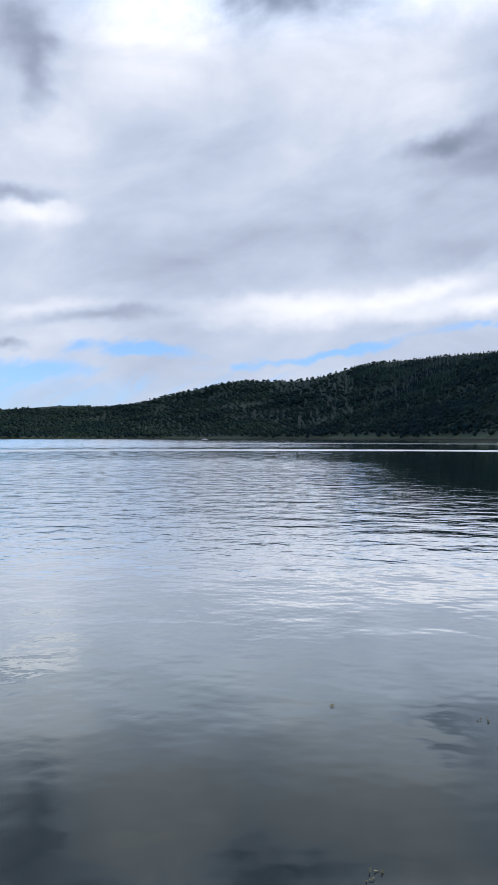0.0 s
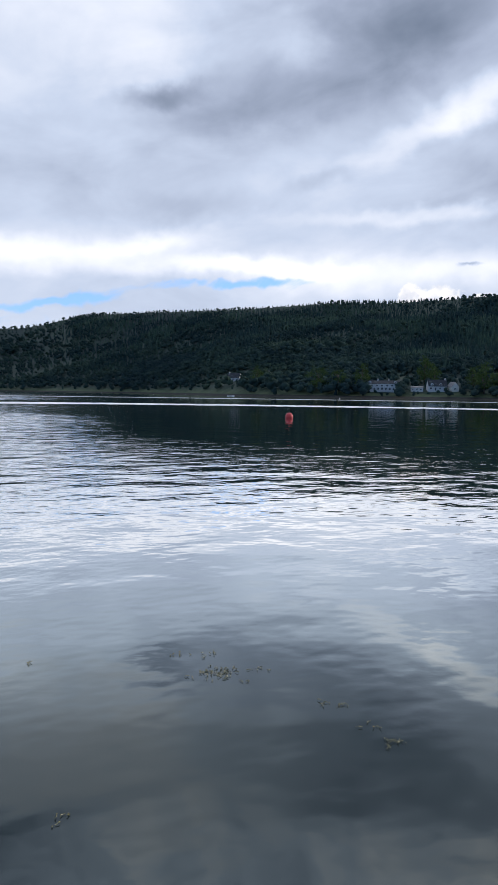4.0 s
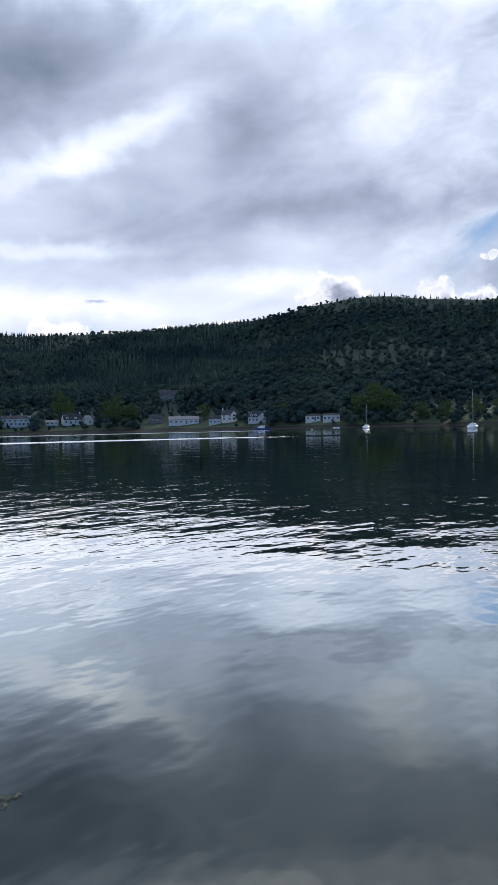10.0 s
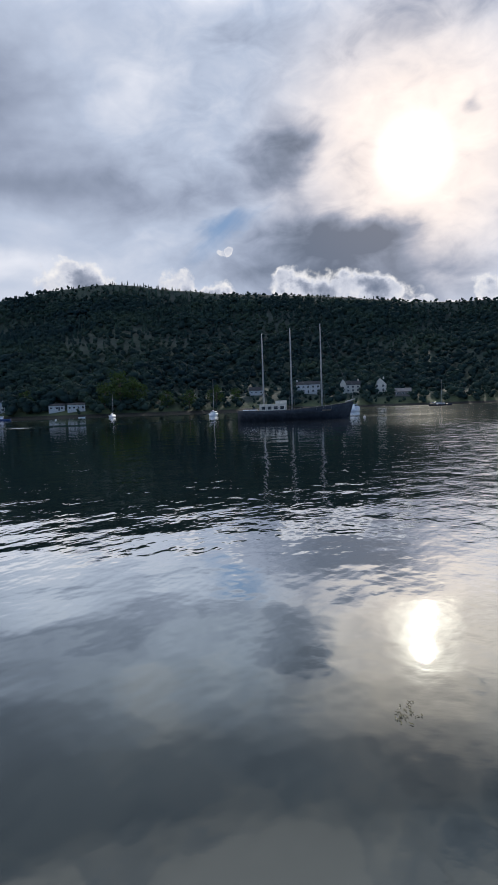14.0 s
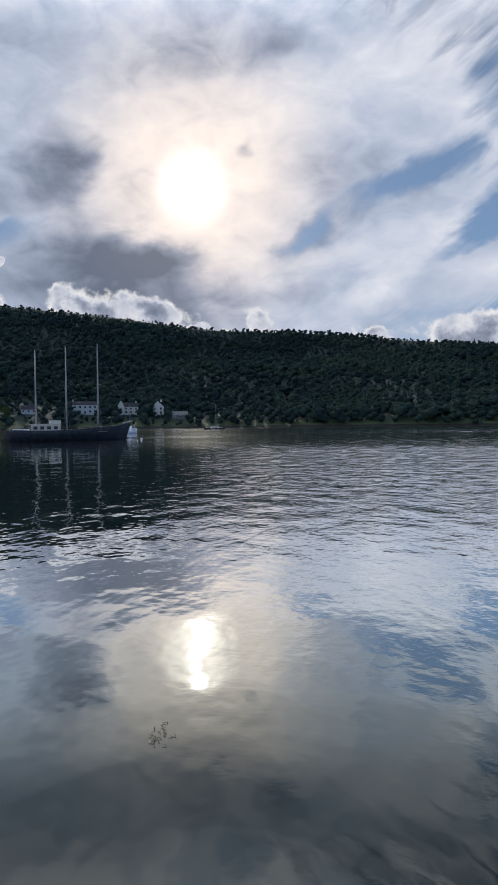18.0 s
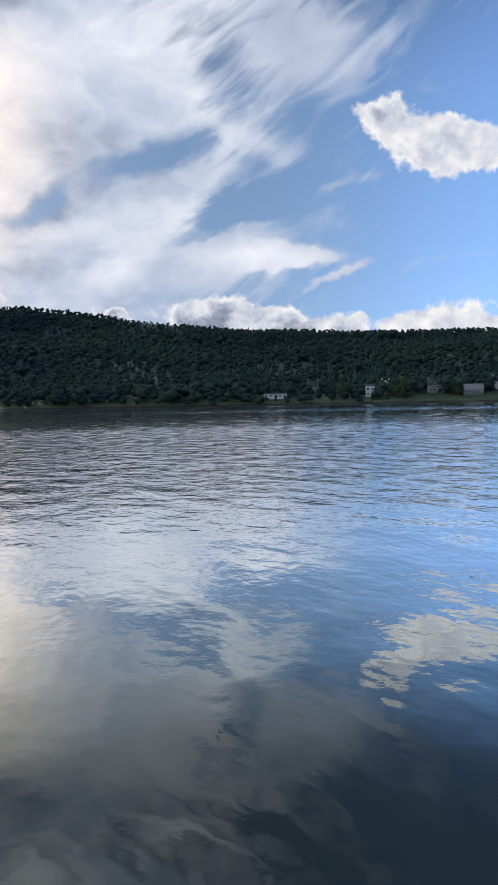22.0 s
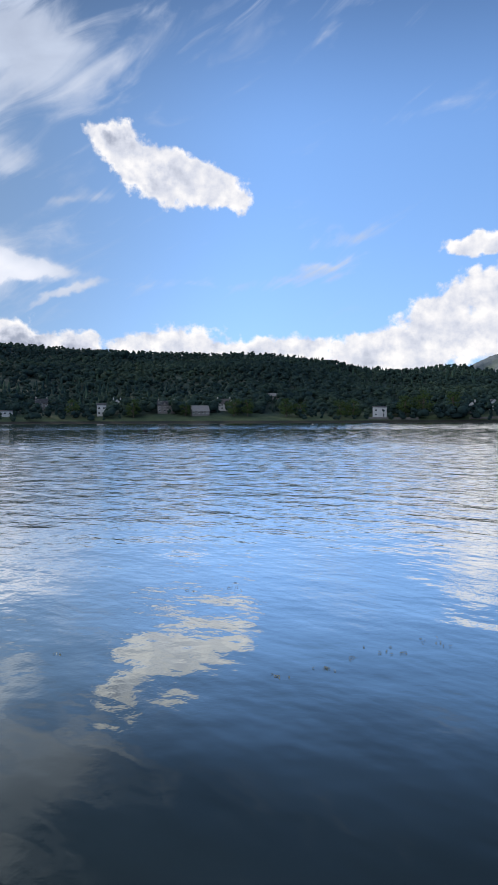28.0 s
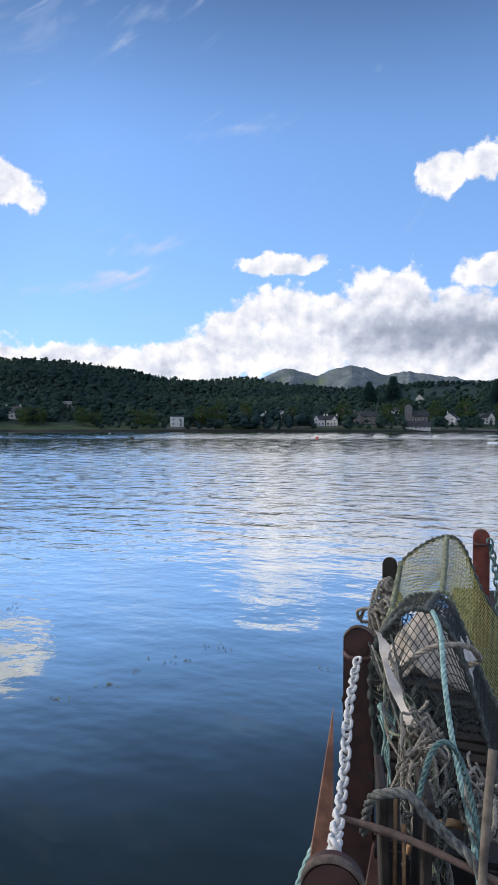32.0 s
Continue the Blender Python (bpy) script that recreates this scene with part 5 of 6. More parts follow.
def weed_patch(x, y, spread, n, seed):
    """Strands and bladders of weed that lie on the water."""
    k = random.Random(seed)
    t = thing("seaweed", Matrix.Translation((x, y, 0)), "brown bladder wrack drifting on the calm water", "seaweed", "drifting seaweed")
    for _ in range(max(3, int(n * 0.5))):
        bm = bmesh.new()
        cx, cy = k.gauss(0, spread * 0.9), k.gauss(0, spread * 0.5)
        a = k.uniform(0, 6.28)
        pts = []
        for i in range(4):
            pts.append((cx, cy, 0.004 + 0.012 * math.sin(i * 1.2 + a) ** 2))
            a += k.uniform(-0.9, 0.9)
            s = k.uniform(0.006, 0.016)
            cx, cy = cx + math.cos(a) * s, cy + math.sin(a) * s
        tube(bm, pts, [0.0015, 0.003, 0.0026, 0.001], 5)
        frond = part("frond", bm, WEED, t)
        if k.random() < 0.5:
            bm = bmesh.new()
            bmesh.ops.create_icosphere(bm, subdivisions=1, radius=k.uniform(0.003, 0.006), matrix=Matrix.Translation((cx, cy, 0.007)))
            part("bladder", bm, WEED, frond)


for i, (x, y, s, n) in enumerate([(1.98, 5.71, 0.06, 8), (2.15, 5.62, 0.08, 14), (2.12, 5.24, 0.11, 110), (2.48, 5.15, 0.04, 8), (2.23, 4.99, 0.05, 6), (2.65, 4.47, 0.04, 8), (2.75, 4.40, 0.04, 8),
                                  (2.80, 3.78, 0.07, 26), (2.76, 4.01, 0.05, 8), (5.30, 0.04, 0.10, 30), (5.18, 0.12, 0.06, 14), (3.30, -5.48, 0.06, 16), (2.84, -6.75, 0.14, 16), (5.90, -7.23, 0.13, 16), (6.19, -6.75, 0.08, 8),
                                  (11.1, -9.4, 0.35, 24), (5.68, -4.26, 0.07, 7), (3.59, -5.08, 0.07, 14), (3.05, -6.23, 0.12, 18), (3.31, -5.84, 0.04, 5), (1.57, -6.53, 0.07, 6), (0.70, 6.01, 0.02, 4), (0.64, 3.88, 0.04, 8), (4.36, -2.14, 0.02, 3)]):
    weed_patch(x, y, s, n, i)

# ---------------------------------------------------------------- the pontoon with its rail, chain and creels
# post paint is darkened: the tone of the shaded faces is in the colour
RUST = mottled("shade_dark_rust_paint", (0.030, 0.016, 0.014), (0.068, 0.032, 0.027), 14.0, 0.6, stain=(0.05, 0.035, 0.03), stain_scale=5.0, bump=0.4, depth=0.003)
GALV = mottled("galvanised_steel", (0.36, 0.355, 0.35), (0.60, 0.59, 0.58), 40.0, 0.62, specular=0.3)
# decking and box plastic darkened: shade within the creel pile is in the colour
DECK = mottled("shade_dark_decking", (0.012, 0.010, 0.009), (0.038, 0.030, 0.025), 9.0, 0.85, bump=0.5, depth=0.003)
DARK_BOX = mottled("dark_plastic_box", (0.006, 0.006, 0.007), (0.016, 0.016, 0.017), 9.0, 0.6)
TIMBER = mottled("grey_driftwood", (0.06, 0.048, 0.04), (0.17, 0.14, 0.11), 20.0, 0.85, bump=0.5, depth=0.003)
ROPE_PALE = mottled("weathered_rope", (0.13, 0.115, 0.095), (0.33, 0.30, 0.255), 60.0, 0.95, bump=0.6, depth=0.002)
RED_POST = mottled("rust_red_post", (0.11, 0.03, 0.022), (0.20, 0.06, 0.04), 14.0, 0.6, stain=(0.09, 0.05, 0.04), stain_scale=5.0, bump=0.4, depth=0.003)
WORN = mottled("worn_post_head", (0.05, 0.038, 0.032), (0.15, 0.115, 0.092), 34.0, 0.85, stain=(0.07, 0.035, 0.03), stain_scale=16.0, bump=0.5, depth=0.003)
WARM_WOOD = mottled("bare_wood_and_lit_edge", (0.26, 0.15, 0.08), (0.48, 0.30, 0.17), 25.0, 0.8, bump=0.5, depth=0.003)
ROPE_GREY = mottled("grey_laid_rope", (0.045, 0.048, 0.046), (0.17, 0.17, 0.155), 60.0, 0.95, bump=0.6, depth=0.002)
ROPE_DIM = mottled("dim_teal_rope", (0.045, 0.085, 0.085), (0.12, 0.20, 0.19), 60.0, 0.85, bump=0.5, depth=0.002)
ROPE_TEAL = mottled("teal_rope", (0.12, 0.22, 0.21), (0.32, 0.46, 0.43), 60.0, 0.7, bump=0.5, depth=0.002)
ROPE_DARK = mottled("dark_tarred_rope", (0.03, 0.035, 0.032), (0.10, 0.11, 0.10), 60.0, 0.85, bump=0.5, depth=0.002)
ROPE_MOSS = mottled("mossy_rope", (0.07, 0.085, 0.06), (0.24, 0.25, 0.17), 50.0, 0.9, bump=0.6, depth=0.002)
NET_OLIVE = mottled("olive_netting", (0.16, 0.155, 0.05), (0.36, 0.34, 0.13), 40.0, 0.8)
NET_BLACK = mottled("black_netting", (0.012, 0.015, 0.014), (0.04, 0.045, 0.04), 40.0, 0.7)
CLOTH = mottled("dirty_white_sheet", (0.34, 0.295, 0.25), (0.55, 0.49, 0.43), 12.0, 0.8, stain=(0.34, 0.29, 0.25), stain_scale=9.0)
# rust in a lighter tone, with sunlight on the plate's face painted in
RUSTY_PLATE = mottled("sunlit_rusty_plate", (0.11, 0.05, 0.034), (0.24, 0.115, 0.07), 18.0, 0.7, stain=(0.10, 0.06, 0.05), stain_scale=7.0, bump=0.4, depth=0.003)
DARK_POLE = mottled("dark_stained_pole", (0.045, 0.03, 0.026), (0.13, 0.09, 0.075), 22.0, 0.8, bump=0.5, depth=0.003)
DECK_Z = 0.65


def smooth_line(points, n=40, closed=False):
    """A rounded line through points."""
    p = [Vector(q) for q in points]
    m = len(p)
    out = []
    spans = m if closed else m - 1
    for i in range(spans):
        a, b, c, d = (p[(i + j) % m] if closed else p[min(max(i + j, 0), m - 1)] for j in (-1, 0, 1, 2))
        steps = max(2, n // spans)
        for s in range(steps):
            t = s / steps
            out.append(0.5 * (2 * b + (c - a) * t + (2 * a - 5 * b + 4 * c - d) * t * t + (3 * b - 3 * c + d - a) * t ** 3))
    if not closed:
        out.append(p[-1])
    return out


def twisted(bm, line, radius, pitch=0.0, strands=3, sides=5):
    """Laid rope: strands wound round a line."""
    pitch = pitch or radius * 7
    length = sum((b - a).length for a, b in zip(line[:-1], line[1:]))
    n = max(len(line), int(length / pitch * 7))
    cum, acc = [0.0], 0.0
    for a, b in zip(line[:-1], line[1:]):
        acc += (b - a).length
        cum.append(acc)
    pts, j = [], 0
    for i in range(n + 1):
        d = acc * i / n
        while j < len(line) - 2 and cum[j + 1] < d:
            j += 1
        t = (d - cum[j]) / max(1e-6, cum[j + 1] - cum[j])
        pts.append((line[j].lerp(line[j + 1], min(1, t)), d))
    for k in range(strands):
        strand = []
        for i, (p, d) in enumerate(pts):
            a, b = pts[max(0, i - 1)][0], pts[min(n, i + 1)][0]
            w = (b - a).normalized()
            u = w.cross(Vector((0.2, 0.3, 1)).normalized())
            u = u.normalized() if u.length > 1e-3 else Vector((1, 0, 0))
            v = w.cross(u)
            ph = 2 * math.pi * (k / strands + d / pitch)
            strand.append(p + (u * math.cos(ph) + v * math.sin(ph)) * radius * 0.52)
        tube(bm, strand, radius * 0.56, sides)
    return bm


def rope(points, radius, mat, label, n=60, name="rope"):
    bm = bmesh.new()
    twisted(bm, smooth_line(points, n), radius)
    ob = part(name, bm, mat, smooth=True)
    return tagged(ob, label, "rope", "ropes on the pontoon")


def pontoon():
    x0, x1, y0, y1 = -2.6, 0.47, -7.6, 0.75
    bm = boxes((x0 + 0.1, (y0 + y1) / 2, 0.30, 0.16, y1 - y0, 0.305), (x1 - 0.12, (y0 + y1) / 2, 0.30, 0.16, y1 - y0, 0.305), ((x0 + x1) / 2, (y0 + y1) / 2, 0.30, 0.16, y1 - y0, 0.305))
    p = part("pontoon", bm, DECK)
    tagged(p, "weathered timber pontoon deck low over the water", "pontoon", kind="structure")
    fl = boxes(*[((x0 + x1) / 2, y, -0.35, 2.2, 1.5, 0.645) for y in (-6.5, -4.3, -2.1, -0.1)], bevel=0.08)
    part("pontoon_float", fl, DARK_BOX, p)
    n = 58
    step = (y1 - y0) / n
    me = None
    for i in range(n):
        y = y0 + (i + 0.5) * step
        if me is None:
            ob = part("plank", boxes((0, 0, 0, x1 - x0, step - 0.008, 0.04), bevel=0.004), DECK, p)
            me = ob.data
        else:
            ob = new("plank", me)
            ob.parent = p
        ob.location = ((x0 + x1) / 2 + random.uniform(-0.01, 0.01), y, 0.609 + random.uniform(-0.002, 0.002))


def rail_post(x, y, top, width, turn, label, foot=0.30, chained=False, paint=None):
    """An upright with a rounded head."""
    t = thing("rail_post", pose(x, y, 0, 0, 0, turn), label, "post", "posts along the pontoon edge")
    w = width / 2
    prof = [(-w, foot), (w, foot), (w, top - w)] + [(w * math.cos(q), top - w + w * math.sin(q)) for q in np.linspace(0.12, math.pi - 0.12, 23)] + [(-w, top - w)]
    bm = bmesh.new()
    d = 0.020
    a = [bm.verts.new((px, -d, pz)) for px, pz in prof]
    b = [bm.verts.new((px, d, pz)) for px, pz in prof]
    bm.faces.new(a)
    bm.faces.new(list(reversed(b)))
    for i in range(len(prof)):
        j = (i + 1) % len(prof)
        bm.faces.new((a[i], b[i], b[j], a[j]))
    bmesh.ops.recalc_face_normals(bm, faces=bm.faces)
    bmesh.ops.bevel(bm, geom=[e for e in bm.edges if abs(e.verts[0].co.y - e.verts[1].co.y) < 1e-4], offset=0.006, segments=2, affect="EDGES")
    part("upright", bm, paint or RUST, t)
    # the head is worn bare along its arch
    wm = bmesh.new()
    arch = [(w * math.cos(q), top - w + w * math.sin(q)) for q in np.linspace(0.25, math.pi - 0.25, 19)]
    for (ax, az_), (bx, bz) in zip(arch[:-1], arch[1:]):
        k1, k2 = 1 + 0.003 / w, 1 - 0.03
        c0 = top - w
        vs = [wm.verts.new(q) for q in ((ax * k1, d - 0.016, c0 + (az_ - c0) * k1), (bx * k1, d - 0.016, c0 + (bz - c0) * k1), (bx * k1, d + 0.003, c0 + (bz - c0) * k1), (ax * k1, d + 0.003, c0 + (az_ - c0) * k1),
                                        (ax * k2, d + 0.003, c0 + (az_ - c0) * k2), (bx * k2, d + 0.003, c0 + (bz - c0) * k2))]
        wm.faces.new((vs[0], vs[1], vs[2], vs[3]))
        wm.faces.new((vs[3], vs[2], vs[5], vs[4]))
    bmesh.ops.remove_doubles(wm, verts=wm.verts, dist=0.0002)
    bmesh.ops.recalc_face_normals(wm, faces=wm.faces)
    if not paint:
        part("worn_head", wm, WORN, t, "paint worn off the rounded head", True)
    if not chained:
        return t
    lug = bmesh.new()
    tube(lug, smooth_line([(-w * 0.9, d + 0.004, top - width * 0.84), (-w * 0.5, d + 0.035, top - width * 0.90), (w * 0.5, d + 0.035, top - width * 0.90), (w * 0.9, d + 0.004, top - width * 0.84)], 14), 0.009, 7)
    part("lug", lug, RUST, t)
    return t


def link_mesh(mat):
    bm = bmesh.new()
    line = []
    h, w = 0.022, 0.0155
    for q in np.linspace(0, 2 * math.pi, 18, endpoint=False):
        s = math.sin(q)
        line.append((w * math.cos(q), 0, (h - w + 0.004) * (1 if s > 0 else -1) + w * s))
    tube(bm, line, 0.0061, 8, closed=True)
    me = bpy.data.meshes.new("link")
    bm.to_mesh(me)
    bm.free()
    me.materials.append(mat)
    me.polygons.foreach_set("use_smooth", [True] * len(me.polygons))
    return me


LINK = link_mesh(GALV)
DARK_LINK = link_mesh(ROPE_DIM)


def chain(points, label, size=1.0, mesh=LINK):
    line = smooth_line(points, 200)
    t = thing("chain", Matrix.Translation(line[0]), label, "chain", "chains between the posts")
    gap = 0.036 * size
    d, last, i = 0.0, line[0], 0
    place = [line[0]]
    for p in line[1:]:
        d += (p - last).length
        last = p
        if d >= gap:
            place.append(p.copy())
            d = 0.0
    for i, (a, b) in enumerate(zip(place[:-1], place[1:])):
        q = (b - a).to_track_quat("Z", "Y").to_matrix().to_4x4()
        ob = new("link", mesh)
        ob.parent = t
        ob.matrix_basis = Matrix.Translation((a + b) / 2 - line[0]) @ q @ pose(0, 0, 0, random.uniform(-8, 8), 0, (90 if i % 2 else 0) + 35 + random.uniform(-12, 12)) @ Matrix.Diagonal((size, size, size, 1))


def net(bm, surface, nu, nv, thick):
    """Diamond netting over a surface given by u, v from 0 to 1."""
    for s in (1, -1):
        for i in range(-nv, nu + nv + 1):
            line = []
            for j in range(nv + 1):
                u = (i + s * j) / nu if s > 0 else (i - j + nv) / nu
                if -1e-6 <= u <= 1 + 1e-6:
                    line.append(Vector(surface(min(1, max(0, u)), j / nv)))
            if len(line) > 1:
                tube(bm, line, thick, 4, caps=False)
    return bm


def hoop_points(rows, y):
    return smooth_line([(x, y, z) for x, z in rows], 36)


def creel(front, back, yf, yb, base_z, label, mesh_mat, wrap_mat, count):
    """A netted creel: two wrapped hoops, side bars, a slatted base and netting."""
    t = thing("lobster_creel", Matrix.Identity(4), label, "creel", "creels piled on the pontoon")
    f, b = hoop_points(front, yf), hoop_points(back, yb)
    for line, nm in ((f, "hoop"), (b, "hoop")):
        bm = bmesh.new()
        k = len(line)
        dense = smooth_line(line, k * 4)
        tube(bm, dense, [0.0115 + 0.0045 * math.sin(i * 1.5) + random.uniform(-0.002, 0.002) for i in range(len(dense))], 8)
        part(nm, bm, wrap_mat if line is f else ROPE_DARK, t, "", True)
    m = min(len(f), len(b))
    for i in (int(m * 0.30), int(m * 0.55), m - 1, 0):
        bm = bmesh.new()
        p, q = f[min(i, len(f) - 1)], b[min(i, len(b) - 1)]
        line = [p.lerp(q, s / 24) for s in range(25)]
        line = smooth_line(line, 150)
        tube(bm, line, [0.012 + 0.004 * math.sin(q * 1.7) + random.uniform(-0.0015, 0.0015) for q in range(len(line))], 7)
        part("side_bar", bm, wrap_mat if i else TIMBER, t, "", True)

    def skin(u, v):
        i = min(m - 2, int(u * (m - 1)))
        s = u * (m - 1) - i
        sag = 0.025 * math.sin(math.pi * v)
        p = f[i].lerp(f[i + 1], s).lerp(b[i].lerp(b[i + 1], s), v)
        return p - Vector((0, 0, sag))

    bm = net(bmesh.new(), skin, count, int(count * 0.8), 0.0022)
    part("netting", bm, mesh_mat, t, "netting over the hoops")
    mid = Vector((sum(p.x for p in b) / len(b), yb, (base_z + max(p.z for p in b)) / 2))

    def end(u, v):
        i = min(m - 2, int(u * (m - 1)))
        p = b[i].lerp(b[i + 1], u * (m - 1) - i)
        return p.lerp(mid, v * 0.85)

    part("end_netting", net(bmesh.new(), end, count, 7, 0.002), NET_BLACK, t)
    lo, hi = min(p.x for p in f + b), max(p.x for p in f + b)
    # slats and runners take the near-black decking in place of shade under the netting
    for i in range(6):
        y = yf + (yb - yf) * (i + 0.5) / 6
        part("slat", boxes(((lo + hi) / 2, y, base_z, hi - lo, 0.06, 0.018), bevel=0.003), DECK, t)
    for x in (lo + 0.02, hi - 0.02):
        part("runner", boxes((x, (yf + yb) / 2, base_z - 0.03, 0.04, abs(yb - yf), 0.029), bevel=0.004), DECK, t)
    return t


def fish_box(x, y, w, d, h, z):
    t = thing("fish_box", pose(x, y, z, 0, 0, random.uniform(-3, 3)), "dark plastic fish box under the creels", "box", "fish boxes under the creels")
    s = 0.02
    part("body", boxes((0, 0, 0, w, d, s), (-w / 2 + s / 2, 0, s, s, d, h - s), (w / 2 - s / 2, 0, s, s, d, h - s), (0, -d / 2 + s / 2, s, w - 2 * s, s, h - s), (0, d / 2 - s / 2, s, w - 2 * s, s, h - s)), DARK_BOX, t)
    part("rim", boxes((-w / 2, 0, h - 0.03, 0.03, d + 0.03, 0.034), (w / 2, 0, h - 0.03, 0.03, d + 0.03, 0.034), (0, -d / 2, h - 0.03, w - 0.04, 0.03, 0.034), (0, d / 2, h - 0.03, w - 0.04, 0.03, 0.034)), DARK_BOX, t)
    part("lid", boxes((0, 0, h + 0.005, w, d, 0.02)), DARK_BOX, t)


def crumpled_sheet():
    """A dirty white sheet bundled in the near creel."""
    k = 26
    V, F = [], []
    for i in range(k + 1):
        for j in range(k + 1):
            u, v = i / k, j / k
            p = Vector((0.20 + 0.33 * u, -2.96 - 0.42 * v, 1.33 + (0.06 + 0.21 * min(1, v * 2.6) ** 0.8 * (1 - 0.35 * v)) * math.sin(math.pi * u) ** 0.6))
            p += Vector((noise.noise(p * 9), noise.noise(p * 9 + Vector((5, 0, 0))), noise.noise(p * 11 + Vector((0, 7, 0))))) * 0.05
            p += Vector((0, 0, noise.noise(p * 30))) * 0.018
            V.append(p)
    for i in range(k):
        for j in range(k):
            a = i * (k + 1) + j
            F.append((a, a + 1, a + k + 2, a + k + 1))
    me = mesh_of("crumpled_sheet", V, F, CLOTH, True)
    ob = new("crumpled_sheet", me)
    so = ob.modifiers.new("thick", "SOLIDIFY")
    so.thickness = 0.006
    tagged(ob, "crumpled dirty white sheet stuffed in a creel", "sheet")
    bm = bmesh.new()
    line = smooth_line([(0.51, -2.74, 1.60), (0.485, -2.72, 1.56), (0.475, -2.68, 1.52), (0.435, -2.58, 1.49), (0.40, -2.5, 1.455), (0.36, -2.42, 1.43)], 60)
    for a, b in zip(line[:-1], line[1:]):
        wa, wb = (Vector((0.014 + 0.005 * math.sin(q.z * 90), 0.003, 0.006 * math.sin(q.z * 60))) for q in (a, b))
        vs = [bm.verts.new(q) for q in (a - wa, a + wa, b + wb, b - wb)]
        bm.faces.new(vs)
    bmesh.ops.remove_doubles(bm, verts=bm.verts, dist=0.0005)
    bmesh.ops.solidify(bm, geom=bm.faces[:], thickness=0.004)
    tagged(part("cloth_strap", bm, CLOTH), "dirty white cloth strap hanging from the creel", "strap")


def tangle(x, y, z, n, spread, mat, label, radius=0.009, seed=1):
    """A heap of loose rope turns."""
    k = random.Random(seed)
    bm = bmesh.new()
    for i in range(n):
        c = Vector((x + k.gauss(0, spread * 0.22), y + k.gauss(0, spread * 0.6), z + k.uniform(-spread, spread) * 0.75))
        a = Vector((k.gauss(0, 0.5), k.gauss(0, 1), k.gauss(0, 0.8))).normalized()
        b = a.orthogonal().normalized()
        if k.random() < 0.5:
            b = a.cross(b)
        b.x *= 0.6
        big = spread * k.uniform(0.3, 0.75)
        pts = [c + (a * math.cos(q) + b * math.sin(q)) * big * k.uniform(0.6, 1.1) + Vector((0, 0, k.gauss(0, spread * 0.08))) for q in np.linspace(0, k.uniform(4.5, 9.0), 9)]
        twisted(bm, smooth_line(pts, 40), radius * k.uniform(0.6, 1.1), strands=3, sides=4)
    ob = part("rope_tangle", bm, mat, smooth=True)
    tagged(ob, label, "rope", "ropes on the pontoon")


def mouth_net():
    """Dark netting across the mouth of the near creel."""
    top = smooth_line([(0.55, -2.86, 1.42), (0.50, -2.86, 1.57), (0.40, -2.86, 1.645), (0.30, -2.86, 1.61), (0.20, -2.86, 1.42)], 40)
    low = smooth_line([(0.50, -2.72, 1.25), (0.44, -2.72, 1.27), (0.36, -2.72, 1.28), (0.26, -2.72, 1.28), (0.17, -2.74, 1.27)], 40)
    m = min(len(top), len(low))

    def skin(u, v):
        i = min(m - 2, int(u * (m - 1)))
        s = u * (m - 1) - i
        p = top[i].lerp(top[i + 1], s).lerp(low[i].lerp(low[i + 1], s), v)
        return p + Vector((0, 0.06 * math.sin(math.pi * v) * math.sin(math.pi * u), 0))

    ob = part("mouth_netting", net(bmesh.new(), skin, 15, 11, 0.0019), NET_BLACK)
    tagged(ob, "dark diamond netting drawn over the bundled sheet", "net")


pontoon()
rail_post(0.41, -1.575, 1.545, 0.114, 8, "rust-brown round-headed post at the pontoon edge")
rail_post(0.60, -2.87, 1.575, 0.118, 6, "rust-brown round-headed post carrying the chain", chained=True)
rail_post(0.69, -4.35, 1.555, 0.085, 4, "dark round-headed post behind the creels", paint=DECK)
rail_post(0.18, -4.95, 1.665, 0.105, 2, "rust-red post standing behind the creels", 0.64, True, RED_POST)
chain([(0.592, -2.79, 1.478), (0.555, -2.45, 1.44), (0.50, -2.10, 1.40), (0.455, -1.80, 1.43), (0.415, -1.62, 1.53)], "pale galvanised chain slung between the posts", 0.88)
chain([(0.13, -4.93, 1.60), (0.09, -4.9, 1.40), (0.07, -4.88, 1.15), (0.05, -4.86, 0.9)], "dark hanging chain on the rust-red post", 1.1, DARK_LINK)
tagged(part("gusset_plate", hull([(0.572, -2.30, 1.49), (0.68, -2.0, 0.45), (0.50, -2.0, 0.45), (0.578, -2.325, 1.49), (0.69, -2.03, 0.45), (0.51, -2.03, 0.45)],
                                   [(0, 1, 2), (3, 5, 4), (0, 2, 5, 3), (1, 0, 3, 4), (2, 1, 4, 5)]), RUSTY_PLATE), "tapered rust-red steel plate outside the rail", "steel plate")
part("rail_beam", boxes((0.50, -2.9, 0.655, 0.09, 3.6, 0.12, 3.0), bevel=0.006), RUST)
tagged(bpy.data.objects["rail_beam"], "rust-brown beam along the pontoon edge", "beam")
for bx, by, w, d in ((0.18, -2.95, 0.60, 0.80), (0.30, -4.05, 0.85, 1.0)):
    fish_box(bx, by, w, d, 0.30, DECK_Z + 0.003)
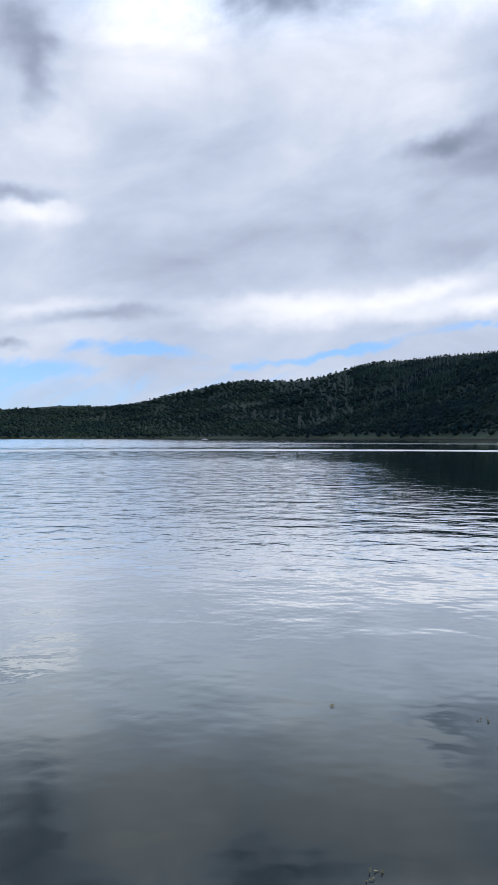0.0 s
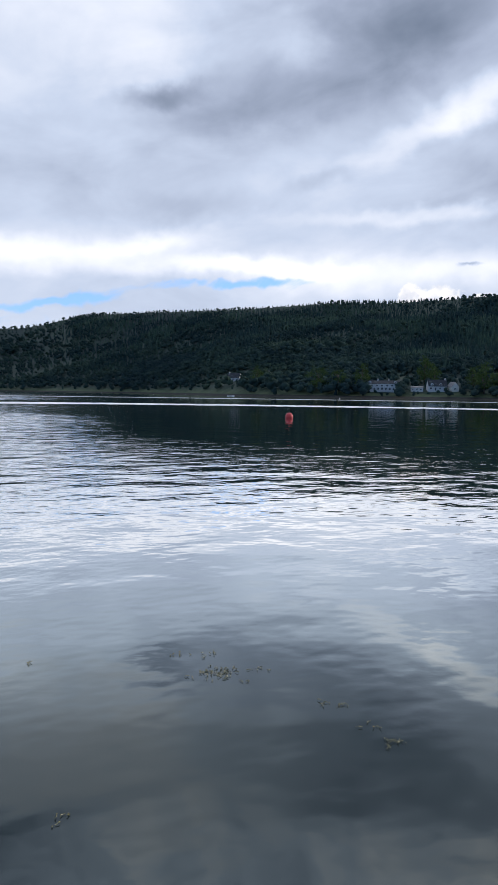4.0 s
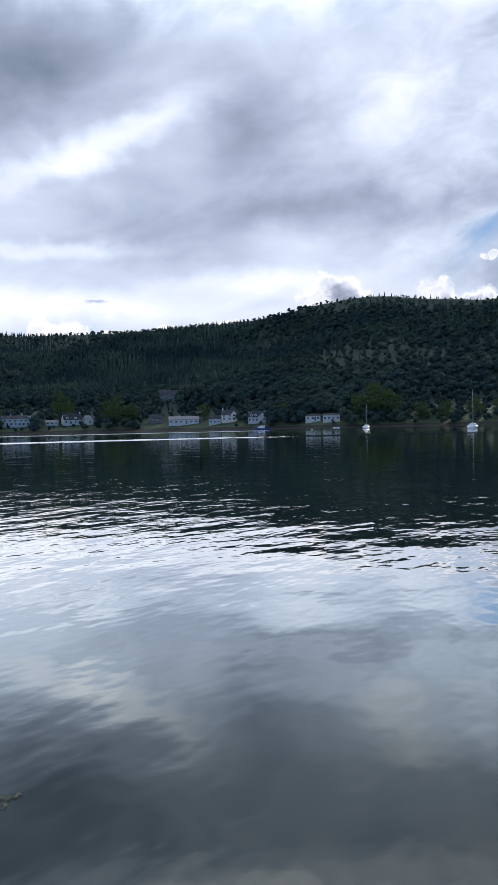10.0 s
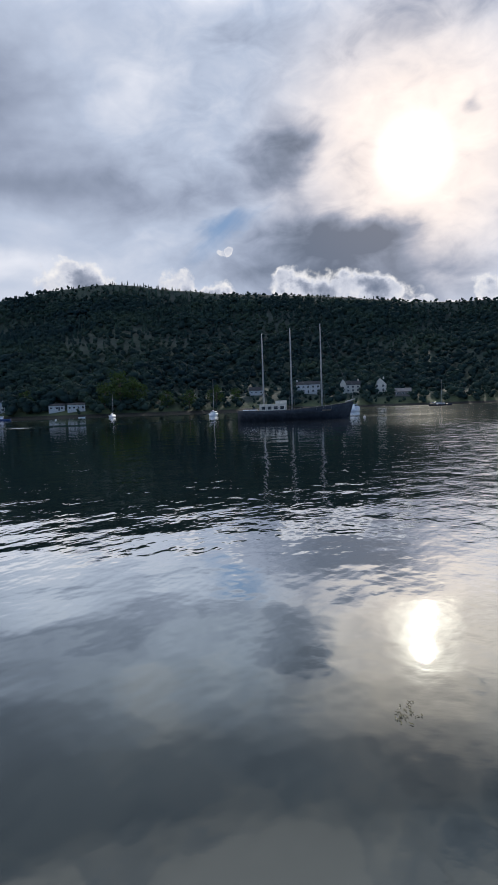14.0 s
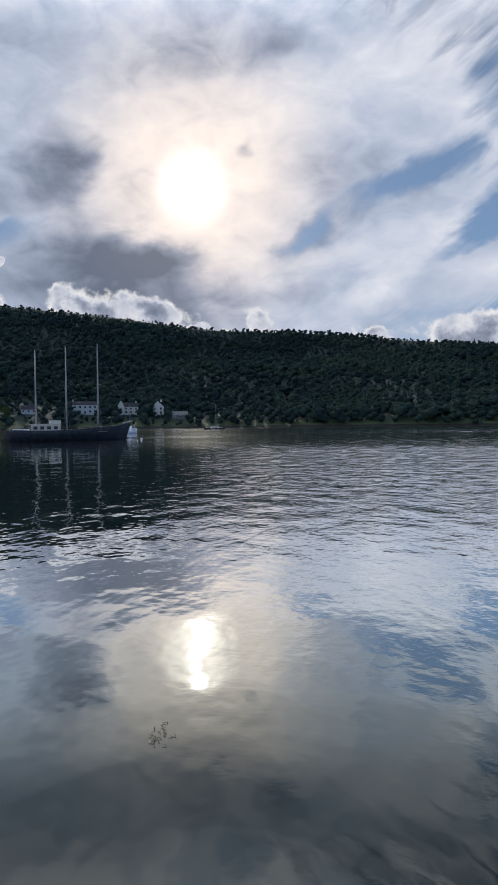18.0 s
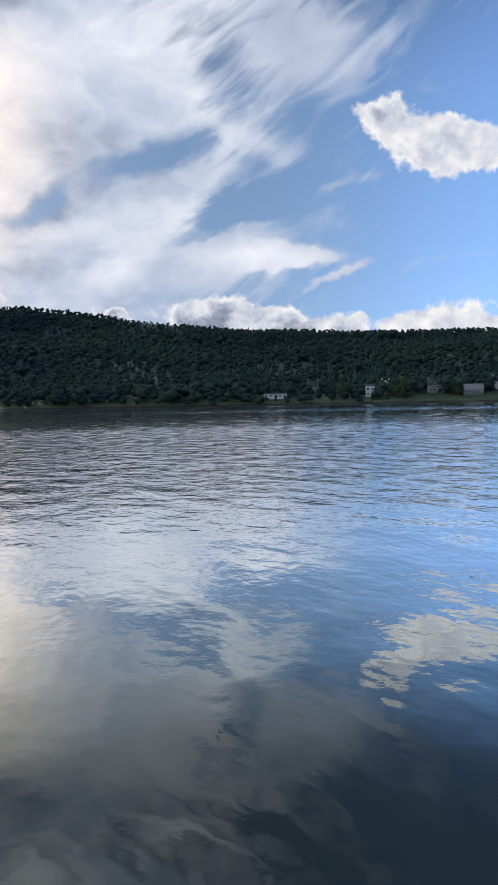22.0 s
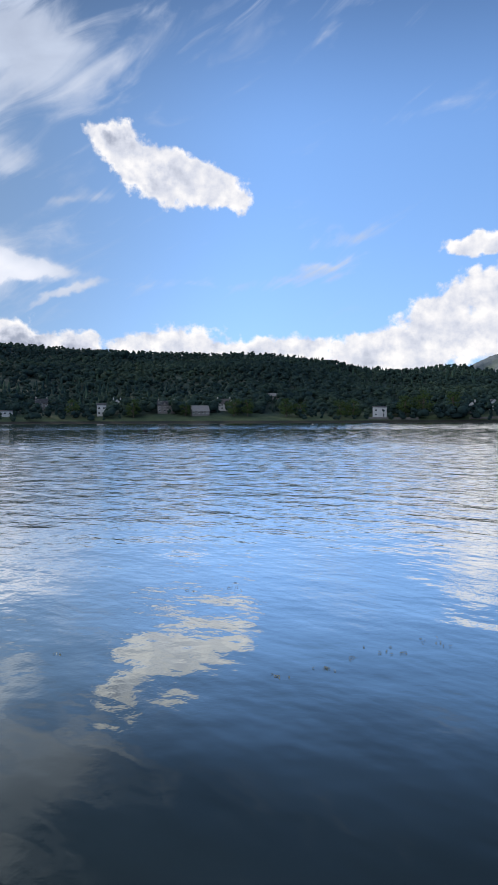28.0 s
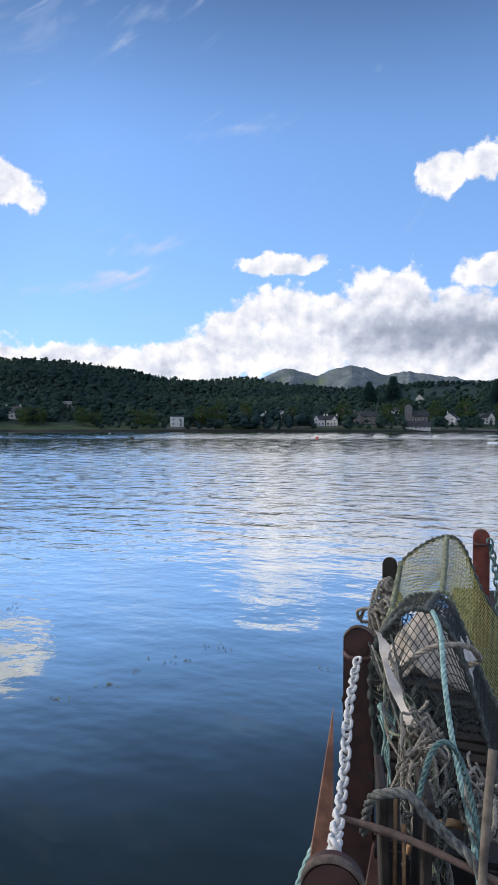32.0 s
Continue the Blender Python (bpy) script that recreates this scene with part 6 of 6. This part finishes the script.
creel([(0.70, 1.04), (0.63, 1.28), (0.57, 1.45), (0.42, 1.535), (0.32, 1.575), (0.26, 1.44), (0.17, 1.22), (0.06, 1.04)],
      [(0.80, 1.04), (0.71, 1.34), (0.64, 1.50), (0.48, 1.635), (0.35, 1.675), (0.27, 1.60), (0.17, 1.36), (-0.02, 1.04)], -3.5, -4.5, 1.03, "netted creel with olive netting and rope-wrapped hoops", NET_OLIVE, ROPE_MOSS, 26)
creel([(0.52, 1.04), (0.55, 1.30), (0.54, 1.50), (0.47, 1.615), (0.40, 1.665), (0.31, 1.64), (0.23, 1.50), (0.16, 1.28), (0.10, 1.04)],
      [(0.56, 1.04), (0.57, 1.30), (0.55, 1.46), (0.48, 1.56), (0.40, 1.59), (0.31, 1.57), (0.24, 1.45), (0.16, 1.25), (0.06, 1.04)], -2.85, -3.38, 1.03, "open-ended creel with dark netting and knotted rope hoops", NET_BLACK, ROPE_DARK, 22)
crumpled_sheet()
mouth_net()
rope([(0.33, -2.82, 1.67), (0.29, -2.62, 1.66), (0.265, -2.42, 1.58), (0.245, -2.35, 1.48), (0.22, -2.3, 1.38), (0.17, -2.2, 1.20), (0.13, -2.0, 0.95), (0.12, -1.9, 0.68)], 0.0085, ROPE_TEAL, "teal laid rope hanging over the creel")
rope([(0.52, -2.83, 1.36), (0.45, -2.78, 1.44), (0.36, -2.76, 1.54), (0.27, -2.76, 1.575), (0.20, -2.80, 1.56), (0.17, -2.86, 1.50), (0.22, -2.9, 1.46)], 0.011, ROPE_PALE, "pale rope looped round the creel mouth")
rope([(0.42, -1.95, 1.36), (0.40, -1.92, 1.46), (0.36, -1.9, 1.495), (0.31, -1.9, 1.50), (0.27, -1.9, 1.46), (0.22, -1.9, 1.42), (0.17, -1.88, 1.39), (0.12, -1.85, 1.30), (0.06, -1.8, 1.1), (0.02, -1.8, 0.70)], 0.012, ROPE_GREY, "thick grey laid rope looped by the rail")
rope([(0.30, -1.98, 1.44), (0.27, -2.02, 1.55), (0.23, -2.05, 1.56), (0.19, -2.05, 1.48), (0.15, -2.0, 1.30), (0.10, -2.0, 1.0), (0.05, -2.0, 0.70)], 0.007, ROPE_DIM, "thin dull teal rope hanging by the boxes")
rope([(0.60, -2.24, 1.14), (0.632, -2.19, 1.06), (0.655, -2.14, 0.97), (0.668, -2.09, 0.88), (0.672, -2.05, 0.76), (0.64, -2.0, 0.5)], 0.012, ROPE_TEAL, "thick teal rope looped outside the rail")
tangle(0.32, -2.42, 1.34, 34, 0.11, ROPE_PALE, "tangle of beige weathered rope on the creel", 0.0062, 3)
tangle(0.625, -3.75, 1.32, 64, 0.125, ROPE_PALE, "heap of pale rope turns beside the creel", 0.009, 4)
tangle(0.475, -2.72, 1.30, 7, 0.06, ROPE_TEAL, "loose teal rope turns under the creel", 0.007, 5)
tangle(0.32, -2.74, 1.24, 34, 0.15, ROPE_DARK, "dark rope tangle inside the creel pile", 0.008, 6)


def stick(points, radius, label, mat=TIMBER, name="wooden_pole"):
    bm = bmesh.new()
    line = smooth_line(points, 18)
    tube(bm, line, [radius * (0.9 + 0.2 * noise.noise(p * 12)) for p in line], 9)
    tagged(part(name, bm, mat, smooth=True), label, "pole", "poles on the pontoon")


stick([(0.47, -1.92, 1.405), (0.32, -1.91, 1.395), (0.17, -1.88, 1.375), (0.08, -1.86, 1.36)], 0.0098, "dark brown pole lying across the rail", DARK_POLE)
stick([(0.135, -1.93, 1.62), (0.15, -1.86, 1.45), (0.165, -1.76, 1.2), (0.19, -1.55, 0.66)], 0.0105, "grey driftwood pole leaning on the boxes")
stick([(0.20, -1.7, 1.30), (0.13, -1.85, 1.30), (0.05, -2.0, 1.27)], 0.015, "short driftwood stick among the ropes")
for x, y, lean in ((0.36, -2.02, 2), (0.315, -1.98, -3)):
    ob = part("board", boxes((0, 0, 0, 0.022, 0.20, 0.80), bevel=0.004), DECK)
    ob.matrix_world = pose(x, y, DECK_Z + 0.004, 5, lean, 12)
    tagged(ob, "dark weathered board standing on edge by the rail", "board", "boards by the rail")
fish_box(0.16, -1.72, 0.36, 0.5, 0.56, DECK_Z + 0.003)
# orange strips added along the boards, painted as their sunlit edges
for pts in ([(0.365, -2.10, 1.40), (0.36, -2.05, 1.2), (0.355, -2.0, 0.66)], [(0.335, -2.02, 1.36), (0.33, -2.0, 1.1), (0.325, -1.98, 0.66)]):
    stick(pts, 0.006, "thin orange-brown strip standing in for the sunlit edge of a board", WARM_WOOD)
tangle(0.655, -4.0, 1.38, 40, 0.10, ROPE_PALE, "pale rope turns piled against the dark post", 0.008, 8)
for pts in ([(0.345, -2.22, 1.16), (0.325, -2.22, 1.215), (0.285, -2.24, 1.24), (0.24, -2.28, 1.235), (0.20, -2.33, 1.20)], [(0.235, -1.86, 1.26), (0.262, -1.83, 1.19), (0.272, -1.80, 1.10), (0.26, -1.78, 1.0)]):
    stick(pts, 0.012, "bent hoop of bare orange-brown wood among the ropes", WARM_WOOD, "wooden_hoop")


def draped_ropes():
    """Thin loose ropes and twine that hang over the near creel and run down among the boxes."""
    k = random.Random(21)
    kinds = ((ROPE_PALE, "thin beige rope draped over the creel"), (ROPE_GREY, "thin grey rope draped over the creel"), (ROPE_DARK, "thin dark rope draped over the creel"), (ROPE_MOSS, "mossy green rope draped over the creel"))
    for i in range(16):
        mat, label = kinds[i % 4]
        a = Vector((k.uniform(0.43, 0.55), k.uniform(-2.84, -2.70), k.uniform(1.36, 1.58)))
        b = Vector((k.uniform(0.36, 0.46), k.uniform(-2.66, -2.5), k.uniform(1.27, 1.42)))
        c = Vector((k.uniform(0.27, 0.38), k.uniform(-2.5, -2.34), k.uniform(1.22, 1.38)))
        d = Vector((k.uniform(0.20, 0.36), k.uniform(-2.3, -2.1), k.uniform(1.0, 1.22)))
        rope([a, b, c, d, d + Vector((k.uniform(-0.04, 0.04), 0.06, -0.14)), d + Vector((k.uniform(-0.05, 0.05), 0.02, -0.34))], k.uniform(0.0035, 0.0065), mat, label)
    for i in range(4):
        x, y = k.uniform(0.44, 0.475), k.uniform(-2.68, -2.6)
        line = [(x + k.uniform(-0.018, 0.018), y + 0.02 * j, 1.36 - k.uniform(0.045, 0.065) * j) for j in range(5)]
        rope(line, k.uniform(0.003, 0.0045), ROPE_TEAL, "short teal twine hanging in the netting")


draped_ropes()
tangle(0.30, -2.30, 1.22, 26, 0.10, ROPE_GREY, "tangle of grey rope below the creel", 0.0055, 12)
tangle(0.16, -2.34, 1.26, 26, 0.10, ROPE_PALE, "loose beige rope turns on the boxes", 0.0055, 13)
